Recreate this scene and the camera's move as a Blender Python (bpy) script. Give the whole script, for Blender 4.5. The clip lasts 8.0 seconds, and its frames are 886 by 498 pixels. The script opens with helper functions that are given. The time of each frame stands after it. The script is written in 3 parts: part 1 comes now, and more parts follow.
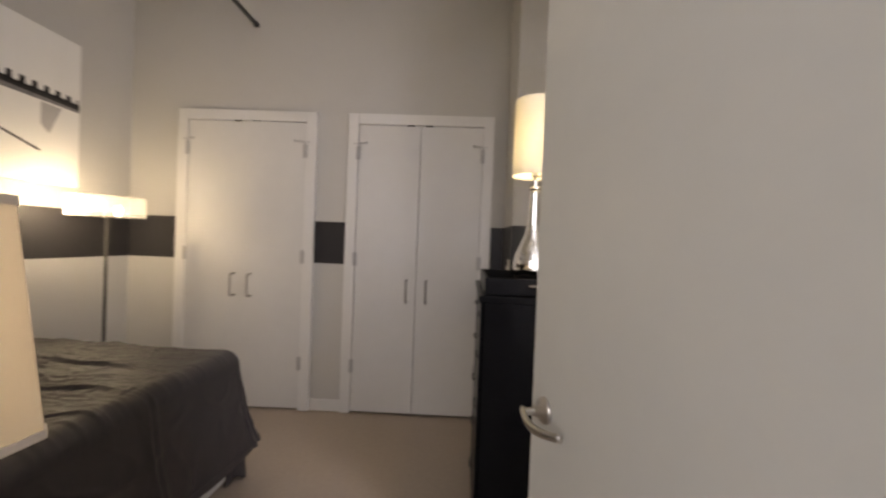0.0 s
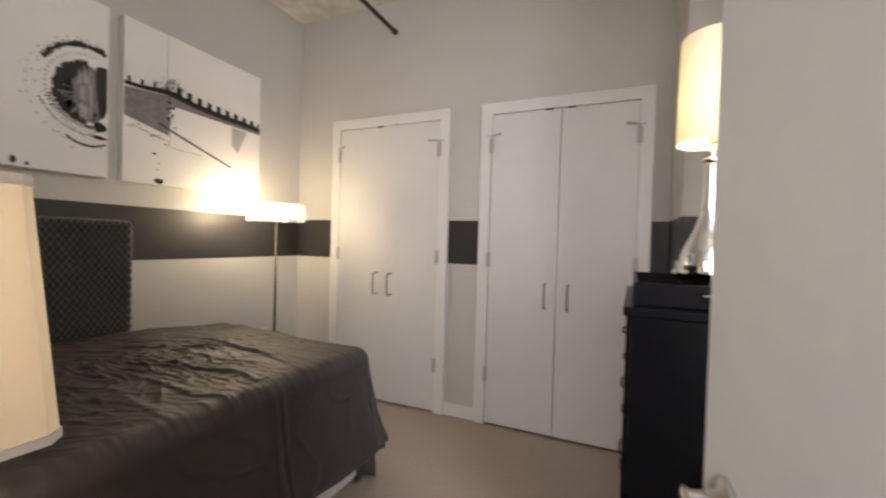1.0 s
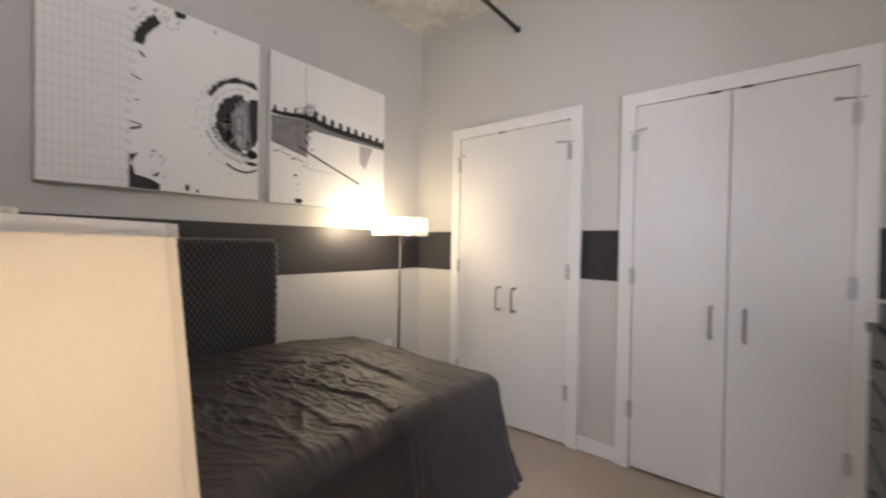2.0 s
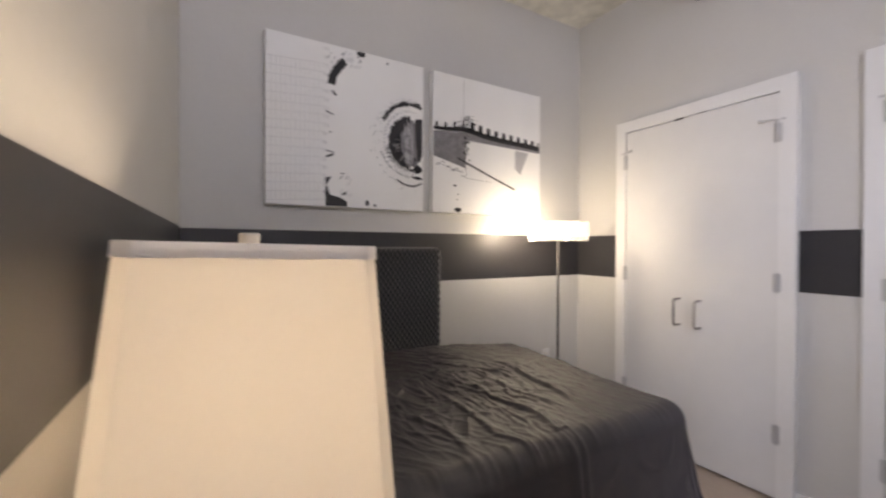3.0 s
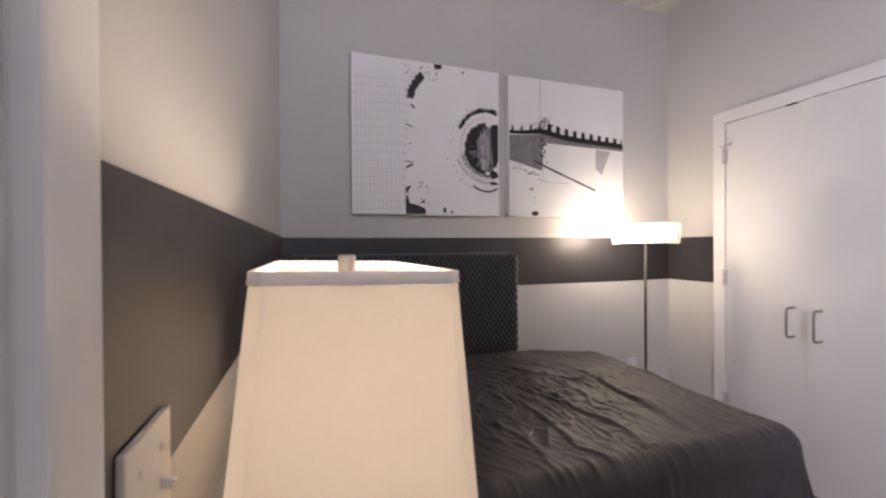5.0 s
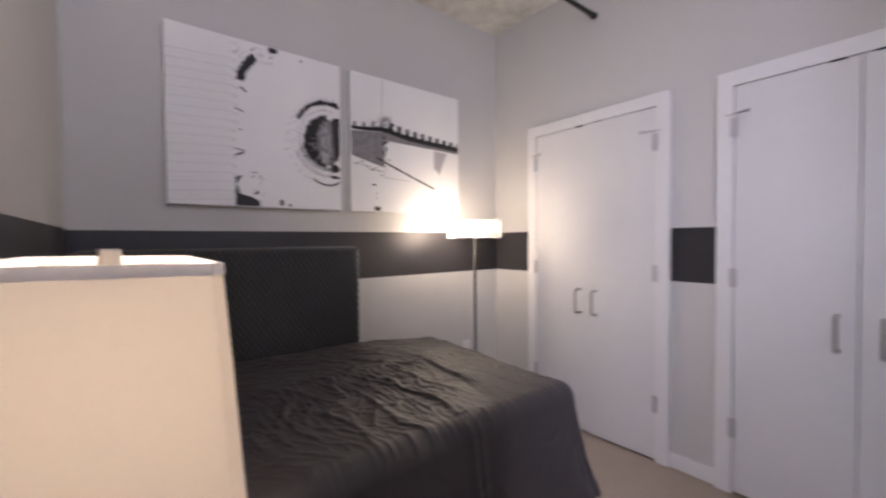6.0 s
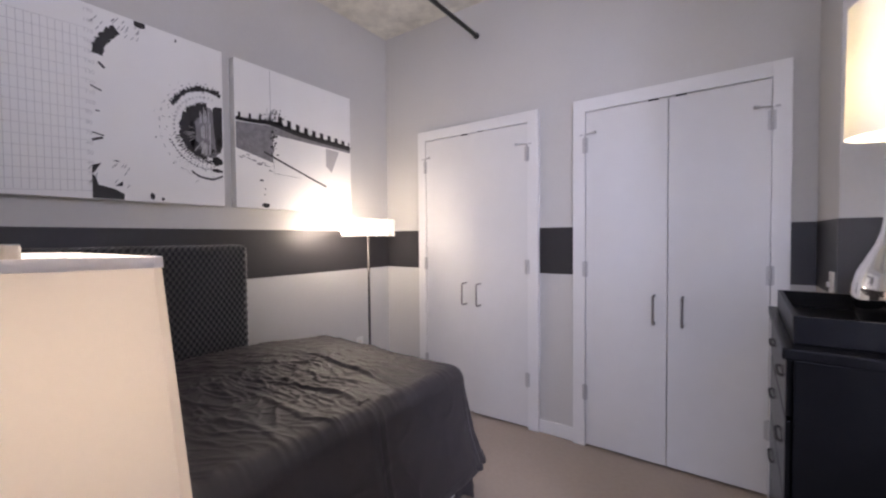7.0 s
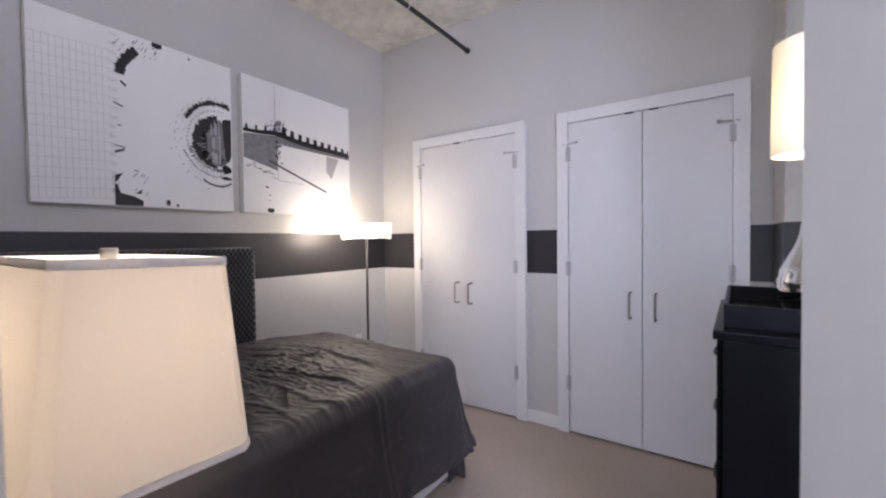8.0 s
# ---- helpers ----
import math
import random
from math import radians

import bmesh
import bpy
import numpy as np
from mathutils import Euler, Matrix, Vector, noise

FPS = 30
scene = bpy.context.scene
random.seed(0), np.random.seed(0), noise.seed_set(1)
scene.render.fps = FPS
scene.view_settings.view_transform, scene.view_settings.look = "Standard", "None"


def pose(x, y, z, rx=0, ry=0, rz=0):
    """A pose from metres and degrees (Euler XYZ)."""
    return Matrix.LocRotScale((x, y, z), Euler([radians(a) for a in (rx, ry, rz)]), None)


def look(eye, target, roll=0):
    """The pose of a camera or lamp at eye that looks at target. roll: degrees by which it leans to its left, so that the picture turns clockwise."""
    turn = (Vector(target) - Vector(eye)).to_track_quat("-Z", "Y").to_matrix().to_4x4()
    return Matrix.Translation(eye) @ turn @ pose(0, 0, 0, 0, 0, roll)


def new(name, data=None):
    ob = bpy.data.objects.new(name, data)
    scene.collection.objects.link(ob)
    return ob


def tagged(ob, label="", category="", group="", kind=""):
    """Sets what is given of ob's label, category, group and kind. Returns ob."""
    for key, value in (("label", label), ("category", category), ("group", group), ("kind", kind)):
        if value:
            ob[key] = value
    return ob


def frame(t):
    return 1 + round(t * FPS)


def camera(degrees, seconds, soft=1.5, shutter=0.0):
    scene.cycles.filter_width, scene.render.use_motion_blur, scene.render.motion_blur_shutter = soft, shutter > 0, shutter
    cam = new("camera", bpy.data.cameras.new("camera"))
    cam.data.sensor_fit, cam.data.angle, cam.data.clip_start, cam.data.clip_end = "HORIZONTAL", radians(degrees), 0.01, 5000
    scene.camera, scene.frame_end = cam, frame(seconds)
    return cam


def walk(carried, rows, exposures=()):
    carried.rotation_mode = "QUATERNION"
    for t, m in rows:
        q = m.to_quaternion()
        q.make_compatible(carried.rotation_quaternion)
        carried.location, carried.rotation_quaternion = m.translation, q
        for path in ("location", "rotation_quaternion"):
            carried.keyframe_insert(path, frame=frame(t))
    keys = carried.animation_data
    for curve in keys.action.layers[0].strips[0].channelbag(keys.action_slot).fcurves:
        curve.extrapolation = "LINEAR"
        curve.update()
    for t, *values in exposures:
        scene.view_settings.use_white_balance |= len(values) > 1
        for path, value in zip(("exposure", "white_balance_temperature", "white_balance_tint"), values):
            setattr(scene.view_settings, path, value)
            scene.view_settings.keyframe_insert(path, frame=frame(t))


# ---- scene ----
cam = camera(96.2, 8.0, 2.2, 0.6)
PATH = [
    (0, (-0.027, 0.06, 1.219), (-0.082, 2.059, 1.19), 2.2),
    (0.5, (0.055, 0.21, 1.213), (-0.417, 2.153, 1.174), 1.7),
    (1, (0.049, 0.323, 1.195), (-0.752, 2.155, 1.157), 1.6),
    (1.2, (0.009, 0.347, 1.208), (-0.891, 2.132, 1.171), 1.6),
    (2.3, (-0.186, 0.433, 1.251), (-1.606, 1.841, 1.228), 0.6),
    (2.5, (-0.203, 0.428, 1.256), (-1.74, 1.708, 1.233), 0.4),
    (3, (-0.201, 0.42, 1.26), (-1.94, 1.408, 1.246), 0.2),
    (3.5, (-0.206, 0.388, 1.267), (-2.062, 1.133, 1.26), -0.1),
    (4, (-0.197, 0.385, 1.26), (-2.1, 0.999, 1.252), -0.3),
    (4.2, (-0.196, 0.385, 1.261), (-2.107, 0.977, 1.257), -0.3),
    (5.3, (-0.154, 0.427, 1.291), (-2.021, 1.144, 1.27), -0.7),
    (5.5, (-0.132, 0.448, 1.291), (-1.949, 1.283, 1.264), -0.8),
    (6, (-0.07, 0.476, 1.284), (-1.637, 1.718, 1.239), -0.5),
    (6.5, (-0.06, 0.418, 1.268), (-1.375, 1.924, 1.219), -0.4),
    (7, (-0.035, 0.365, 1.279), (-1.189, 1.998, 1.224), -0.5),
    (7.5, (0.016, 0.297, 1.295), (-1.121, 1.941, 1.243), -0.6),
    (8, (0.078, 0.223, 1.283), (-1.055, 1.868, 1.236), -0.7),
]
EXPOSURES = [
    (0.0, -0.86, 10900, 12), (0.5, -0.70, 10700, 11), (1.0, -0.46, 10050, 10), (2.5, -0.32, 8700, 11), (3.5, -0.34, 8200, 14),
    (4.2, -0.30, 7850, 16), (5.5, -0.48, 7950, 18), (6.5, -0.42, 7650, 20), (8.0, -0.30, 7200, 16),
]
walk(cam, [(t, look(eye, target, roll)) for t, eye, target, roll in PATH], EXPOSURES)

# ---- light ----
world = bpy.data.worlds.new("world")
world.use_nodes = True
scene.world = world
wn = world.node_tree
sky = wn.nodes.new("ShaderNodeTexSky")
sky.sky_type, sky.sun_disc, sky.sun_elevation, sky.sun_rotation = "NISHITA", False, radians(35), radians(200)
wn.links.new(sky.outputs[0], wn.nodes["Background"].inputs[0])
wn.nodes["Background"].inputs[1].default_value = 0.12


def area(name, m, sx, sy, power, colour):
    d = bpy.data.lights.new(name, "AREA")
    d.shape, d.size, d.size_y, d.energy, d.color = "RECTANGLE", sx, sy, power, colour
    ob = new(name, d)
    ob.matrix_world = m
    return ob


DAY = (0.51, 0.63, 1.0)
WARM = (1.0, 0.80, 0.58)
area("window_daylight", look((0.80, 0.83, 1.66), (-2.0, 0.83, 1.66)), 0.44, 1.60, 100, (0.57, 0.665, 1.0))
# lamp at an assumed hall window, never in view, for daylight through the doorway
area("hall_daylight", look((-0.35, -2.93, 2.0), (-0.35, 0.0, 1.3)), 3.2, 1.6, 185, DAY)


# ---- materials ----
def material(name, colour, rough=0.5, metal=0.0, vary=0.12, grain=30.0, bump=0.0, bump_scale=200.0, spec=0.5, stain=2.0):
    m = bpy.data.materials.new(name)
    m.use_nodes = True
    nt = m.node_tree
    b = nt.nodes["Principled BSDF"]
    b.inputs["Roughness"].default_value = rough
    b.inputs["Metallic"].default_value = metal
    b.inputs["Specular IOR Level"].default_value = spec
    tc = nt.nodes.new("ShaderNodeTexCoord")
    total = None
    for scale, part_of in ((grain, 0.4), (stain, 0.6)):
        n = nt.nodes.new("ShaderNodeTexNoise")
        n.inputs["Scale"].default_value = scale
        n.inputs["Detail"].default_value = 5
        nt.links.new(tc.outputs["Object"], n.inputs["Vector"])
        mul = nt.nodes.new("ShaderNodeMath")
        mul.operation = "MULTIPLY"
        mul.inputs[1].default_value = part_of
        nt.links.new(n.outputs[0], mul.inputs[0])
        if total is None:
            total = mul
        else:
            add = nt.nodes.new("ShaderNodeMath")
            add.operation = "ADD"
            nt.links.new(total.outputs[0], add.inputs[0])
            nt.links.new(mul.outputs[0], add.inputs[1])
            total = add
    ramp = nt.nodes.new("ShaderNodeValToRGB")
    ramp.color_ramp.elements[0].position, ramp.color_ramp.elements[1].position = 0.3, 0.7
    ramp.color_ramp.elements[0].color = (*[c * (1 - vary) for c in colour], 1)
    ramp.color_ramp.elements[1].color = (*[min(1, c * (1 + vary)) for c in colour], 1)
    nt.links.new(total.outputs[0], ramp.inputs[0])
    nt.links.new(ramp.outputs[0], b.inputs["Base Color"])
    if bump:
        n = nt.nodes.new("ShaderNodeTexNoise")
        n.inputs["Scale"].default_value = bump_scale
        n.inputs["Detail"].default_value = 4
        nt.links.new(tc.outputs["Object"], n.inputs["Vector"])
        bp = nt.nodes.new("ShaderNodeBump")
        bp.inputs["Strength"].default_value = bump
        bp.inputs["Distance"].default_value = 0.004
        nt.links.new(n.outputs[0], bp.inputs["Height"])
        nt.links.new(bp.outputs[0], b.inputs["Normal"])
    return m


def shade_cloth(name, colour, through_share, vary=0.05):
    """Lampshade cloth: diffuse outside, and light passes from the bulb inside."""
    m = material(name, colour, 0.9, vary=vary, grain=140, stain=6, bump=0.15, bump_scale=500)
    nt = m.node_tree
    b = nt.nodes["Principled BSDF"]
    tr = nt.nodes.new("ShaderNodeBsdfTranslucent")
    tr.inputs[0].default_value = (*colour, 1)
    mix = nt.nodes.new("ShaderNodeMixShader")
    mix.inputs[0].default_value = through_share
    nt.links.new(b.outputs[0], mix.inputs[1])
    nt.links.new(tr.outputs[0], mix.inputs[2])
    nt.links.new(mix.outputs[0], nt.nodes["Material Output"].inputs[0])
    return m


def glow(name, colour, strength):
    m = bpy.data.materials.new(name)
    m.use_nodes = True
    b = m.node_tree.nodes["Principled BSDF"]
    b.inputs["Base Color"].default_value = (*colour, 1)
    b.inputs["Emission Color"].default_value = (*colour, 1)
    b.inputs["Emission Strength"].default_value = strength
    return m


def glass(name):
    m = bpy.data.materials.new(name)
    m.use_nodes = True
    b = m.node_tree.nodes["Principled BSDF"]
    b.inputs["Roughness"].default_value = 0.02
    b.inputs["Transmission Weight"].default_value = 1.0
    b.inputs["IOR"].default_value = 1.45
    return m


def woven(name):
    """Chunky dark chenille: rows of oval knots, offset row by row."""
    m = bpy.data.materials.new(name)
    m.use_nodes = True
    nt = m.node_tree
    b = nt.nodes["Principled BSDF"]
    b.inputs["Roughness"].default_value = 0.85
    b.inputs["Sheen Weight"].default_value = 0.3
    tc = nt.nodes.new("ShaderNodeTexCoord")
    sep = nt.nodes.new("ShaderNodeSeparateXYZ")
    nt.links.new(tc.outputs["Object"], sep.inputs[0])

    def calc(op, a, c=None):
        n = nt.nodes.new("ShaderNodeMath")
        n.operation = op
        for i, v in enumerate((a, c)):
            if v is None:
                continue
            if isinstance(v, (int, float)):
                n.inputs[i].default_value = v
            else:
                nt.links.new(v, n.inputs[i])
        return n.outputs[0]

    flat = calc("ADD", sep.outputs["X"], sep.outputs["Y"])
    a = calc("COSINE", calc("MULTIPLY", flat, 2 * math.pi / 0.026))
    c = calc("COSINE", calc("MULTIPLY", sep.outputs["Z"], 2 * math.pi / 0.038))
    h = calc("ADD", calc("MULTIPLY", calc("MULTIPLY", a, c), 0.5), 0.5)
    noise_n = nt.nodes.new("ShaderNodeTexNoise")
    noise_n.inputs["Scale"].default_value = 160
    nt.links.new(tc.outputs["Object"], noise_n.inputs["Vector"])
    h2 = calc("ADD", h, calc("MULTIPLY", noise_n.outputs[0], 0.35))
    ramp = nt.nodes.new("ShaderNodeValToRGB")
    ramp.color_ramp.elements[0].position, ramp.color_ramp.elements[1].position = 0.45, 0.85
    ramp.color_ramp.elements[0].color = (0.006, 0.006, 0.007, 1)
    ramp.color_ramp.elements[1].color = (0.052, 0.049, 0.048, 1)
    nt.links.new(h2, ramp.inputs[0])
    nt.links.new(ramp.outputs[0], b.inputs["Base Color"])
    bp = nt.nodes.new("ShaderNodeBump")
    bp.inputs["Strength"].default_value = 0.8
    bp.inputs["Distance"].default_value = 0.006
    nt.links.new(h2, bp.inputs["Height"])
    nt.links.new(bp.outputs[0], b.inputs["Normal"])
    return m


WALL = material("wall_paint", (0.57, 0.555, 0.525), 0.75, vary=0.03, grain=60, bump=0.12, bump_scale=350, spec=0.3)
STRIPE = material("charcoal_paint", (0.027, 0.025, 0.028), 0.48, vary=0.12, grain=60, bump=0.1, bump_scale=350)
TRIM = material("white_trim_paint", (0.76, 0.75, 0.73), 0.4, vary=0.03, bump=0.05, bump_scale=120)
DOOR = material("white_door_paint", (0.70, 0.69, 0.67), 0.42, vary=0.03, grain=12, bump=0.06, bump_scale=90)
SLAB = material("grey_white_door_paint", (0.665, 0.67, 0.625), 0.5, vary=0.03, grain=12, bump=0.06, bump_scale=90)
FLOOR = material("sealed_floor", (0.35, 0.285, 0.235), 0.42, vary=0.10, grain=40, bump=0.05, bump_scale=60, stain=1.3)
CONCRETE = material("raw_concrete", (0.66, 0.635, 0.56), 0.85, vary=0.22, grain=14, bump=0.5, bump_scale=40, stain=3.5)
SATIN = material("satin_nickel_hinge", (0.52, 0.51, 0.50), 0.45, metal=0.4, vary=0.05)
POLE = material("dark_nickel", (0.07, 0.066, 0.062), 0.5, metal=0.5, vary=0.05)
METAL = material("brushed_nickel", (0.55, 0.53, 0.50), 0.32, metal=1.0, vary=0.05)
PULL = material("dull_nickel_pull", (0.30, 0.28, 0.265), 0.36, metal=0.9, vary=0.08)
CHROME = material("mirror_chrome", (0.86, 0.86, 0.85), 0.05, metal=1.0, vary=0.02)
DARK = material("dark_gap", (0.01, 0.01, 0.01), 0.9)
PIPE = material("black_pipe", (0.018, 0.017, 0.017), 0.45, vary=0.2)
BLACKWOOD = material("black_stained_wood", (0.003, 0.003, 0.0033), 0.24, vary=0.35, grain=25, bump=0.03, bump_scale=70, spec=0.045)
TRAYWOOD = material("black_tray_wood", (0.0035, 0.0035, 0.004), 0.3, vary=0.3, grain=25, bump=0.08, bump_scale=70, spec=0.07)
SPREAD = material("charcoal_satin_bedspread", (0.045, 0.0385, 0.043), 0.46, vary=0.14, grain=90, bump=0.25, bump_scale=700, stain=5, spec=0.5)
SKIRT = material("white_mattress_cloth", (0.62, 0.62, 0.60), 0.85, vary=0.05, bump=0.1)
WOVEN = woven("woven_chenille")
CANVAS = material("white_canvas", (0.84, 0.83, 0.80), 0.7, vary=0.05, grain=300, bump=0.15, bump_scale=700, stain=2.5)
INK = material("black_ink", (0.018, 0.016, 0.017), 0.6, vary=0.5, grain=60)
GREYINK = material("grey_ink", (0.20, 0.192, 0.20), 0.7, vary=0.35, grain=90, stain=25)
PALEINK = material("pale_grey_ink", (0.42, 0.41, 0.41), 0.7, vary=0.15, grain=60)
LINEINK = material("fine_line_ink", (0.60, 0.585, 0.57), 0.7, vary=0.2, grain=60)
PLATE = material("ivory_plastic", (0.72, 0.68, 0.62), 0.35, vary=0.02)
SHADE_LINEN = shade_cloth("ivory_lamp_linen", (0.80, 0.77, 0.73), 0.66)
SHADE_TRIM = shade_cloth("white_shade_binding", (0.86, 0.85, 0.86), 0.42)
SHADE_DRUM = shade_cloth("cream_drum_cloth", (0.90, 0.875, 0.785), 0.5)
SHADE_GLASS = shade_cloth("frosted_white_shade", (0.95, 0.94, 0.92), 0.85)
sg = SHADE_GLASS.node_tree
sg_clear, sg_mix = sg.nodes.new("ShaderNodeBsdfTransparent"), sg.nodes.new("ShaderNodeMixShader")
sg_mix.inputs[0].default_value = 0.84
sg.links.new(sg.nodes["Material Output"].inputs[0].links[0].from_socket, sg_mix.inputs[1])
sg.links.new(sg_clear.outputs[0], sg_mix.inputs[2])
sg.links.new(sg_mix.outputs[0], sg.nodes["Material Output"].inputs[0])
GLASS = glass("window_glass")
BULB_TABLE = glow("bulb_table", (1.0, 0.885, 0.785), 190)
BULB_CHROME = glow("bulb_chrome_lamp", (1.0, 0.895, 0.71), 190)
BULB_FLOOR = glow("bulb_floor_lamp", (1.0, 0.935, 0.84), 1050)
BULB_FRONT = glow("bulb_floor_lamp_front", (1.0, 0.935, 0.84), 120)


# ---- building helpers ----
def mesh_of(bm, name, mat, smooth=False):
    bmesh.ops.recalc_face_normals(bm, faces=bm.faces)
    me = bpy.data.meshes.new(name)
    bm.to_mesh(me)
    bm.free()
    me.materials.append(mat)
    if smooth:
        for p in me.polygons:
            p.use_smooth = True
    return me


def part(name, bm, mat, parent=None, label="", smooth=False):
    ob = new(name, mesh_of(bm, name, mat, smooth))
    if parent is not None:
        ob.parent = parent
    if label:
        tagged(ob, label)
    return ob


def thing(name, at, label, category="", group="", kind=""):
    ob = new(name)
    ob.location = at
    ob.empty_display_size = 0.1
    return tagged(ob, label, category, group, kind)


def box(bm, x0, x1, y0, y1, z0, z1, bevel=0.0, seg=2):
    b = bmesh.new()
    bmesh.ops.create_cube(b, size=1.0)
    for v in b.verts:
        v.co = Vector((x0 + (v.co.x + 0.5) * (x1 - x0), y0 + (v.co.y + 0.5) * (y1 - y0), z0 + (v.co.z + 0.5) * (z1 - z0)))
    if bevel:
        bmesh.ops.bevel(b, geom=b.edges[:], offset=bevel, segments=seg, affect="EDGES", profile=0.6)
    join(bm, b)
    return bm


def join(bm, b):
    me = bpy.data.meshes.new("tmp")
    b.to_mesh(me)
    b.free()
    bm.from_mesh(me)
    bpy.data.meshes.remove(me)


def boxes(*dims, bevel=0.0, seg=2):
    bm = bmesh.new()
    for d in dims:
        box(bm, *d, bevel=bevel, seg=seg)
    return bm


def lathe(profile, n=48, centre=(0, 0), closed=False):
    bm = bmesh.new()
    rings = []
    for r, z in profile:
        rings.append([bm.verts.new((centre[0] + r * math.cos(2 * math.pi * i / n), centre[1] + r * math.sin(2 * math.pi * i / n), z)) for i in range(n)])
    pairs = list(zip(rings, rings[1:]))
    if closed:
        pairs.append((rings[-1], rings[0]))
    for a, b in pairs:
        for i in range(n):
            bm.faces.new((a[i], a[(i + 1) % n], b[(i + 1) % n], b[i]))
    if not closed:
        for ring in (rings[0], rings[-1]):
            bm.faces.new(ring)
    return bm


def tube(points, radius, n=12):
    """A round bar along a line of points."""
    bm = bmesh.new()
    pts = [Vector(p) for p in points]
    rings = []
    for i, p in enumerate(pts):
        d = (pts[min(i + 1, len(pts) - 1)] - pts[max(i - 1, 0)]).normalized()
        side = d.cross(Vector((0.31, 0.17, 0.93))).normalized()
        up = d.cross(side)
        rings.append([bm.verts.new(p + radius * (math.cos(2 * math.pi * k / n) * side + math.sin(2 * math.pi * k / n) * up)) for k in range(n)])
    for a, b in zip(rings, rings[1:]):
        for k in range(n):
            bm.faces.new((a[k], a[(k + 1) % n], b[(k + 1) % n], b[k]))
    bm.faces.new(rings[0])
    bm.faces.new(rings[-1])
    return bm


# ---- the room's measures ----
XW, XE, YS, YN, TOP = -2.36, 0.62, 0.269, 2.848, 2.934
BUMP_X, BUMP_Y = 0.315, 2.43
S0, S1 = 1.045, 1.340
DOOR_L, DOOR_R = -0.402, 0.436
CLOSETS = ((-2.002, -1.016), (-0.792, 0.221))
TRIM_W = 0.072


def structure(name, bm, mat, label, category):
    return tagged(part(name, bm, mat), label, category, kind="structure")


structure("floor", boxes((-2.7, 2.95, -3.2, 3.7, -0.1, 0.0)), FLOOR, "smooth tan sealed floor with a dull shine", "floor")
structure("ceiling", boxes((-2.7, 2.95, -3.2, 3.7, TOP, TOP + 0.12)), CONCRETE, "raw cream concrete ceiling with stains", "ceiling")
structure("wall_west", boxes((XW - 0.12, XW, YS - 0.12, YN, 0, TOP)), WALL, "greige painted wall with a charcoal stripe", "wall")
c1, c2 = CLOSETS
o1, o2 = (c1[0] + 0.05, c1[1] - 0.05), (c2[0] + 0.05, c2[1] - 0.05)
yb = YN + 0.12
structure("wall_north", boxes((XW - 0.12, o1[0], YN, yb, 0, TOP), (o1[1], o2[0], YN, yb, 0, TOP), (o2[1], BUMP_X, YN, yb, 0, TOP),
                              (o1[0], o1[1], YN, yb, 2.06, TOP), (o2[0], o2[1], YN, yb, 2.06, TOP)), WALL, "greige painted wall with two double closets", "wall")
structure("wall_corner_chase", boxes((BUMP_X, XE + 0.12, BUMP_Y, yb, 0, TOP)), WALL, "greige boxed-out wall corner behind the dresser", "wall")
WY0, WY1, WZ0, WZ1 = 0.58, 1.08, 0.82, 2.50
xe = XE + 0.12
structure("wall_east", boxes((XE, xe, YS - 0.12, WY0, 0, TOP), (XE, xe, WY1, BUMP_Y, 0, TOP), (XE, xe, WY0, WY1, 0, WZ0), (XE, xe, WY0, WY1, WZ1, TOP)),
          WALL, "greige painted wall with a window behind the door", "wall")
structure("wall_south", boxes((XW, DOOR_L - 0.03, YS - 0.12, YS, 0, TOP), (DOOR_R + 0.03, XE, YS - 0.12, YS, 0, TOP), (DOOR_L - 0.03, DOOR_R + 0.03, YS - 0.12, YS, 2.07, TOP)),
          WALL, "greige painted wall with the doorway", "wall")
structure("wall_closet_back", boxes((XW - 0.12, xe, 3.45, 3.55, 0, TOP), (XW - 0.22, XW - 0.12, yb, 3.55, 0, TOP), (xe, xe + 0.1, BUMP_Y, 3.55, 0, TOP)), WALL, "plain wall at the back of the closets", "wall")
structure("wall_hall", boxes((-2.58, -2.48, -3.1, YS - 0.12, 0, TOP), (2.7, 2.8, -3.1, YS - 0.12, 0, TOP), (xe, 2.8, YS - 0.12, YS - 0.02, 0, TOP),
                             (-2.48, -2.1, -3.1, -3.0, 0, TOP), (1.4, 2.7, -3.1, -3.0, 0, TOP), (-2.1, 1.4, -3.1, -3.0, 0, 1.05), (-2.1, 1.4, -3.1, -3.0, 2.85, TOP)),
          WALL, "plain greige walls of the hall outside the door", "wall")

# charcoal stripe, a painted band round the room
e = 0.0025
structure("stripe_west", boxes((XW, XW + e, YS + e, YN - e, S0, S1)), STRIPE, "charcoal painted stripe along the bed wall", "wall stripe")
structure("stripe_north", boxes((XW + e, c1[0], YN - e, YN, S0, S1), (c1[1], c2[0], YN - e, YN, S0, S1), (c2[1], BUMP_X - e, YN - e, YN, S0, S1)),
          STRIPE, "charcoal painted stripe between the closets", "wall stripe")
structure("stripe_chase", boxes((BUMP_X - e, BUMP_X, BUMP_Y - e, YN - e, S0, S1), (BUMP_X, XE, BUMP_Y - e, BUMP_Y, S0, S1)), STRIPE, "charcoal painted stripe round the boxed corner", "wall stripe")
structure("stripe_south", boxes((XW + e, DOOR_L - 0.071, YS, YS + e, 1.078, 1.347)), STRIPE, "charcoal painted stripe beside the doorway", "wall stripe")

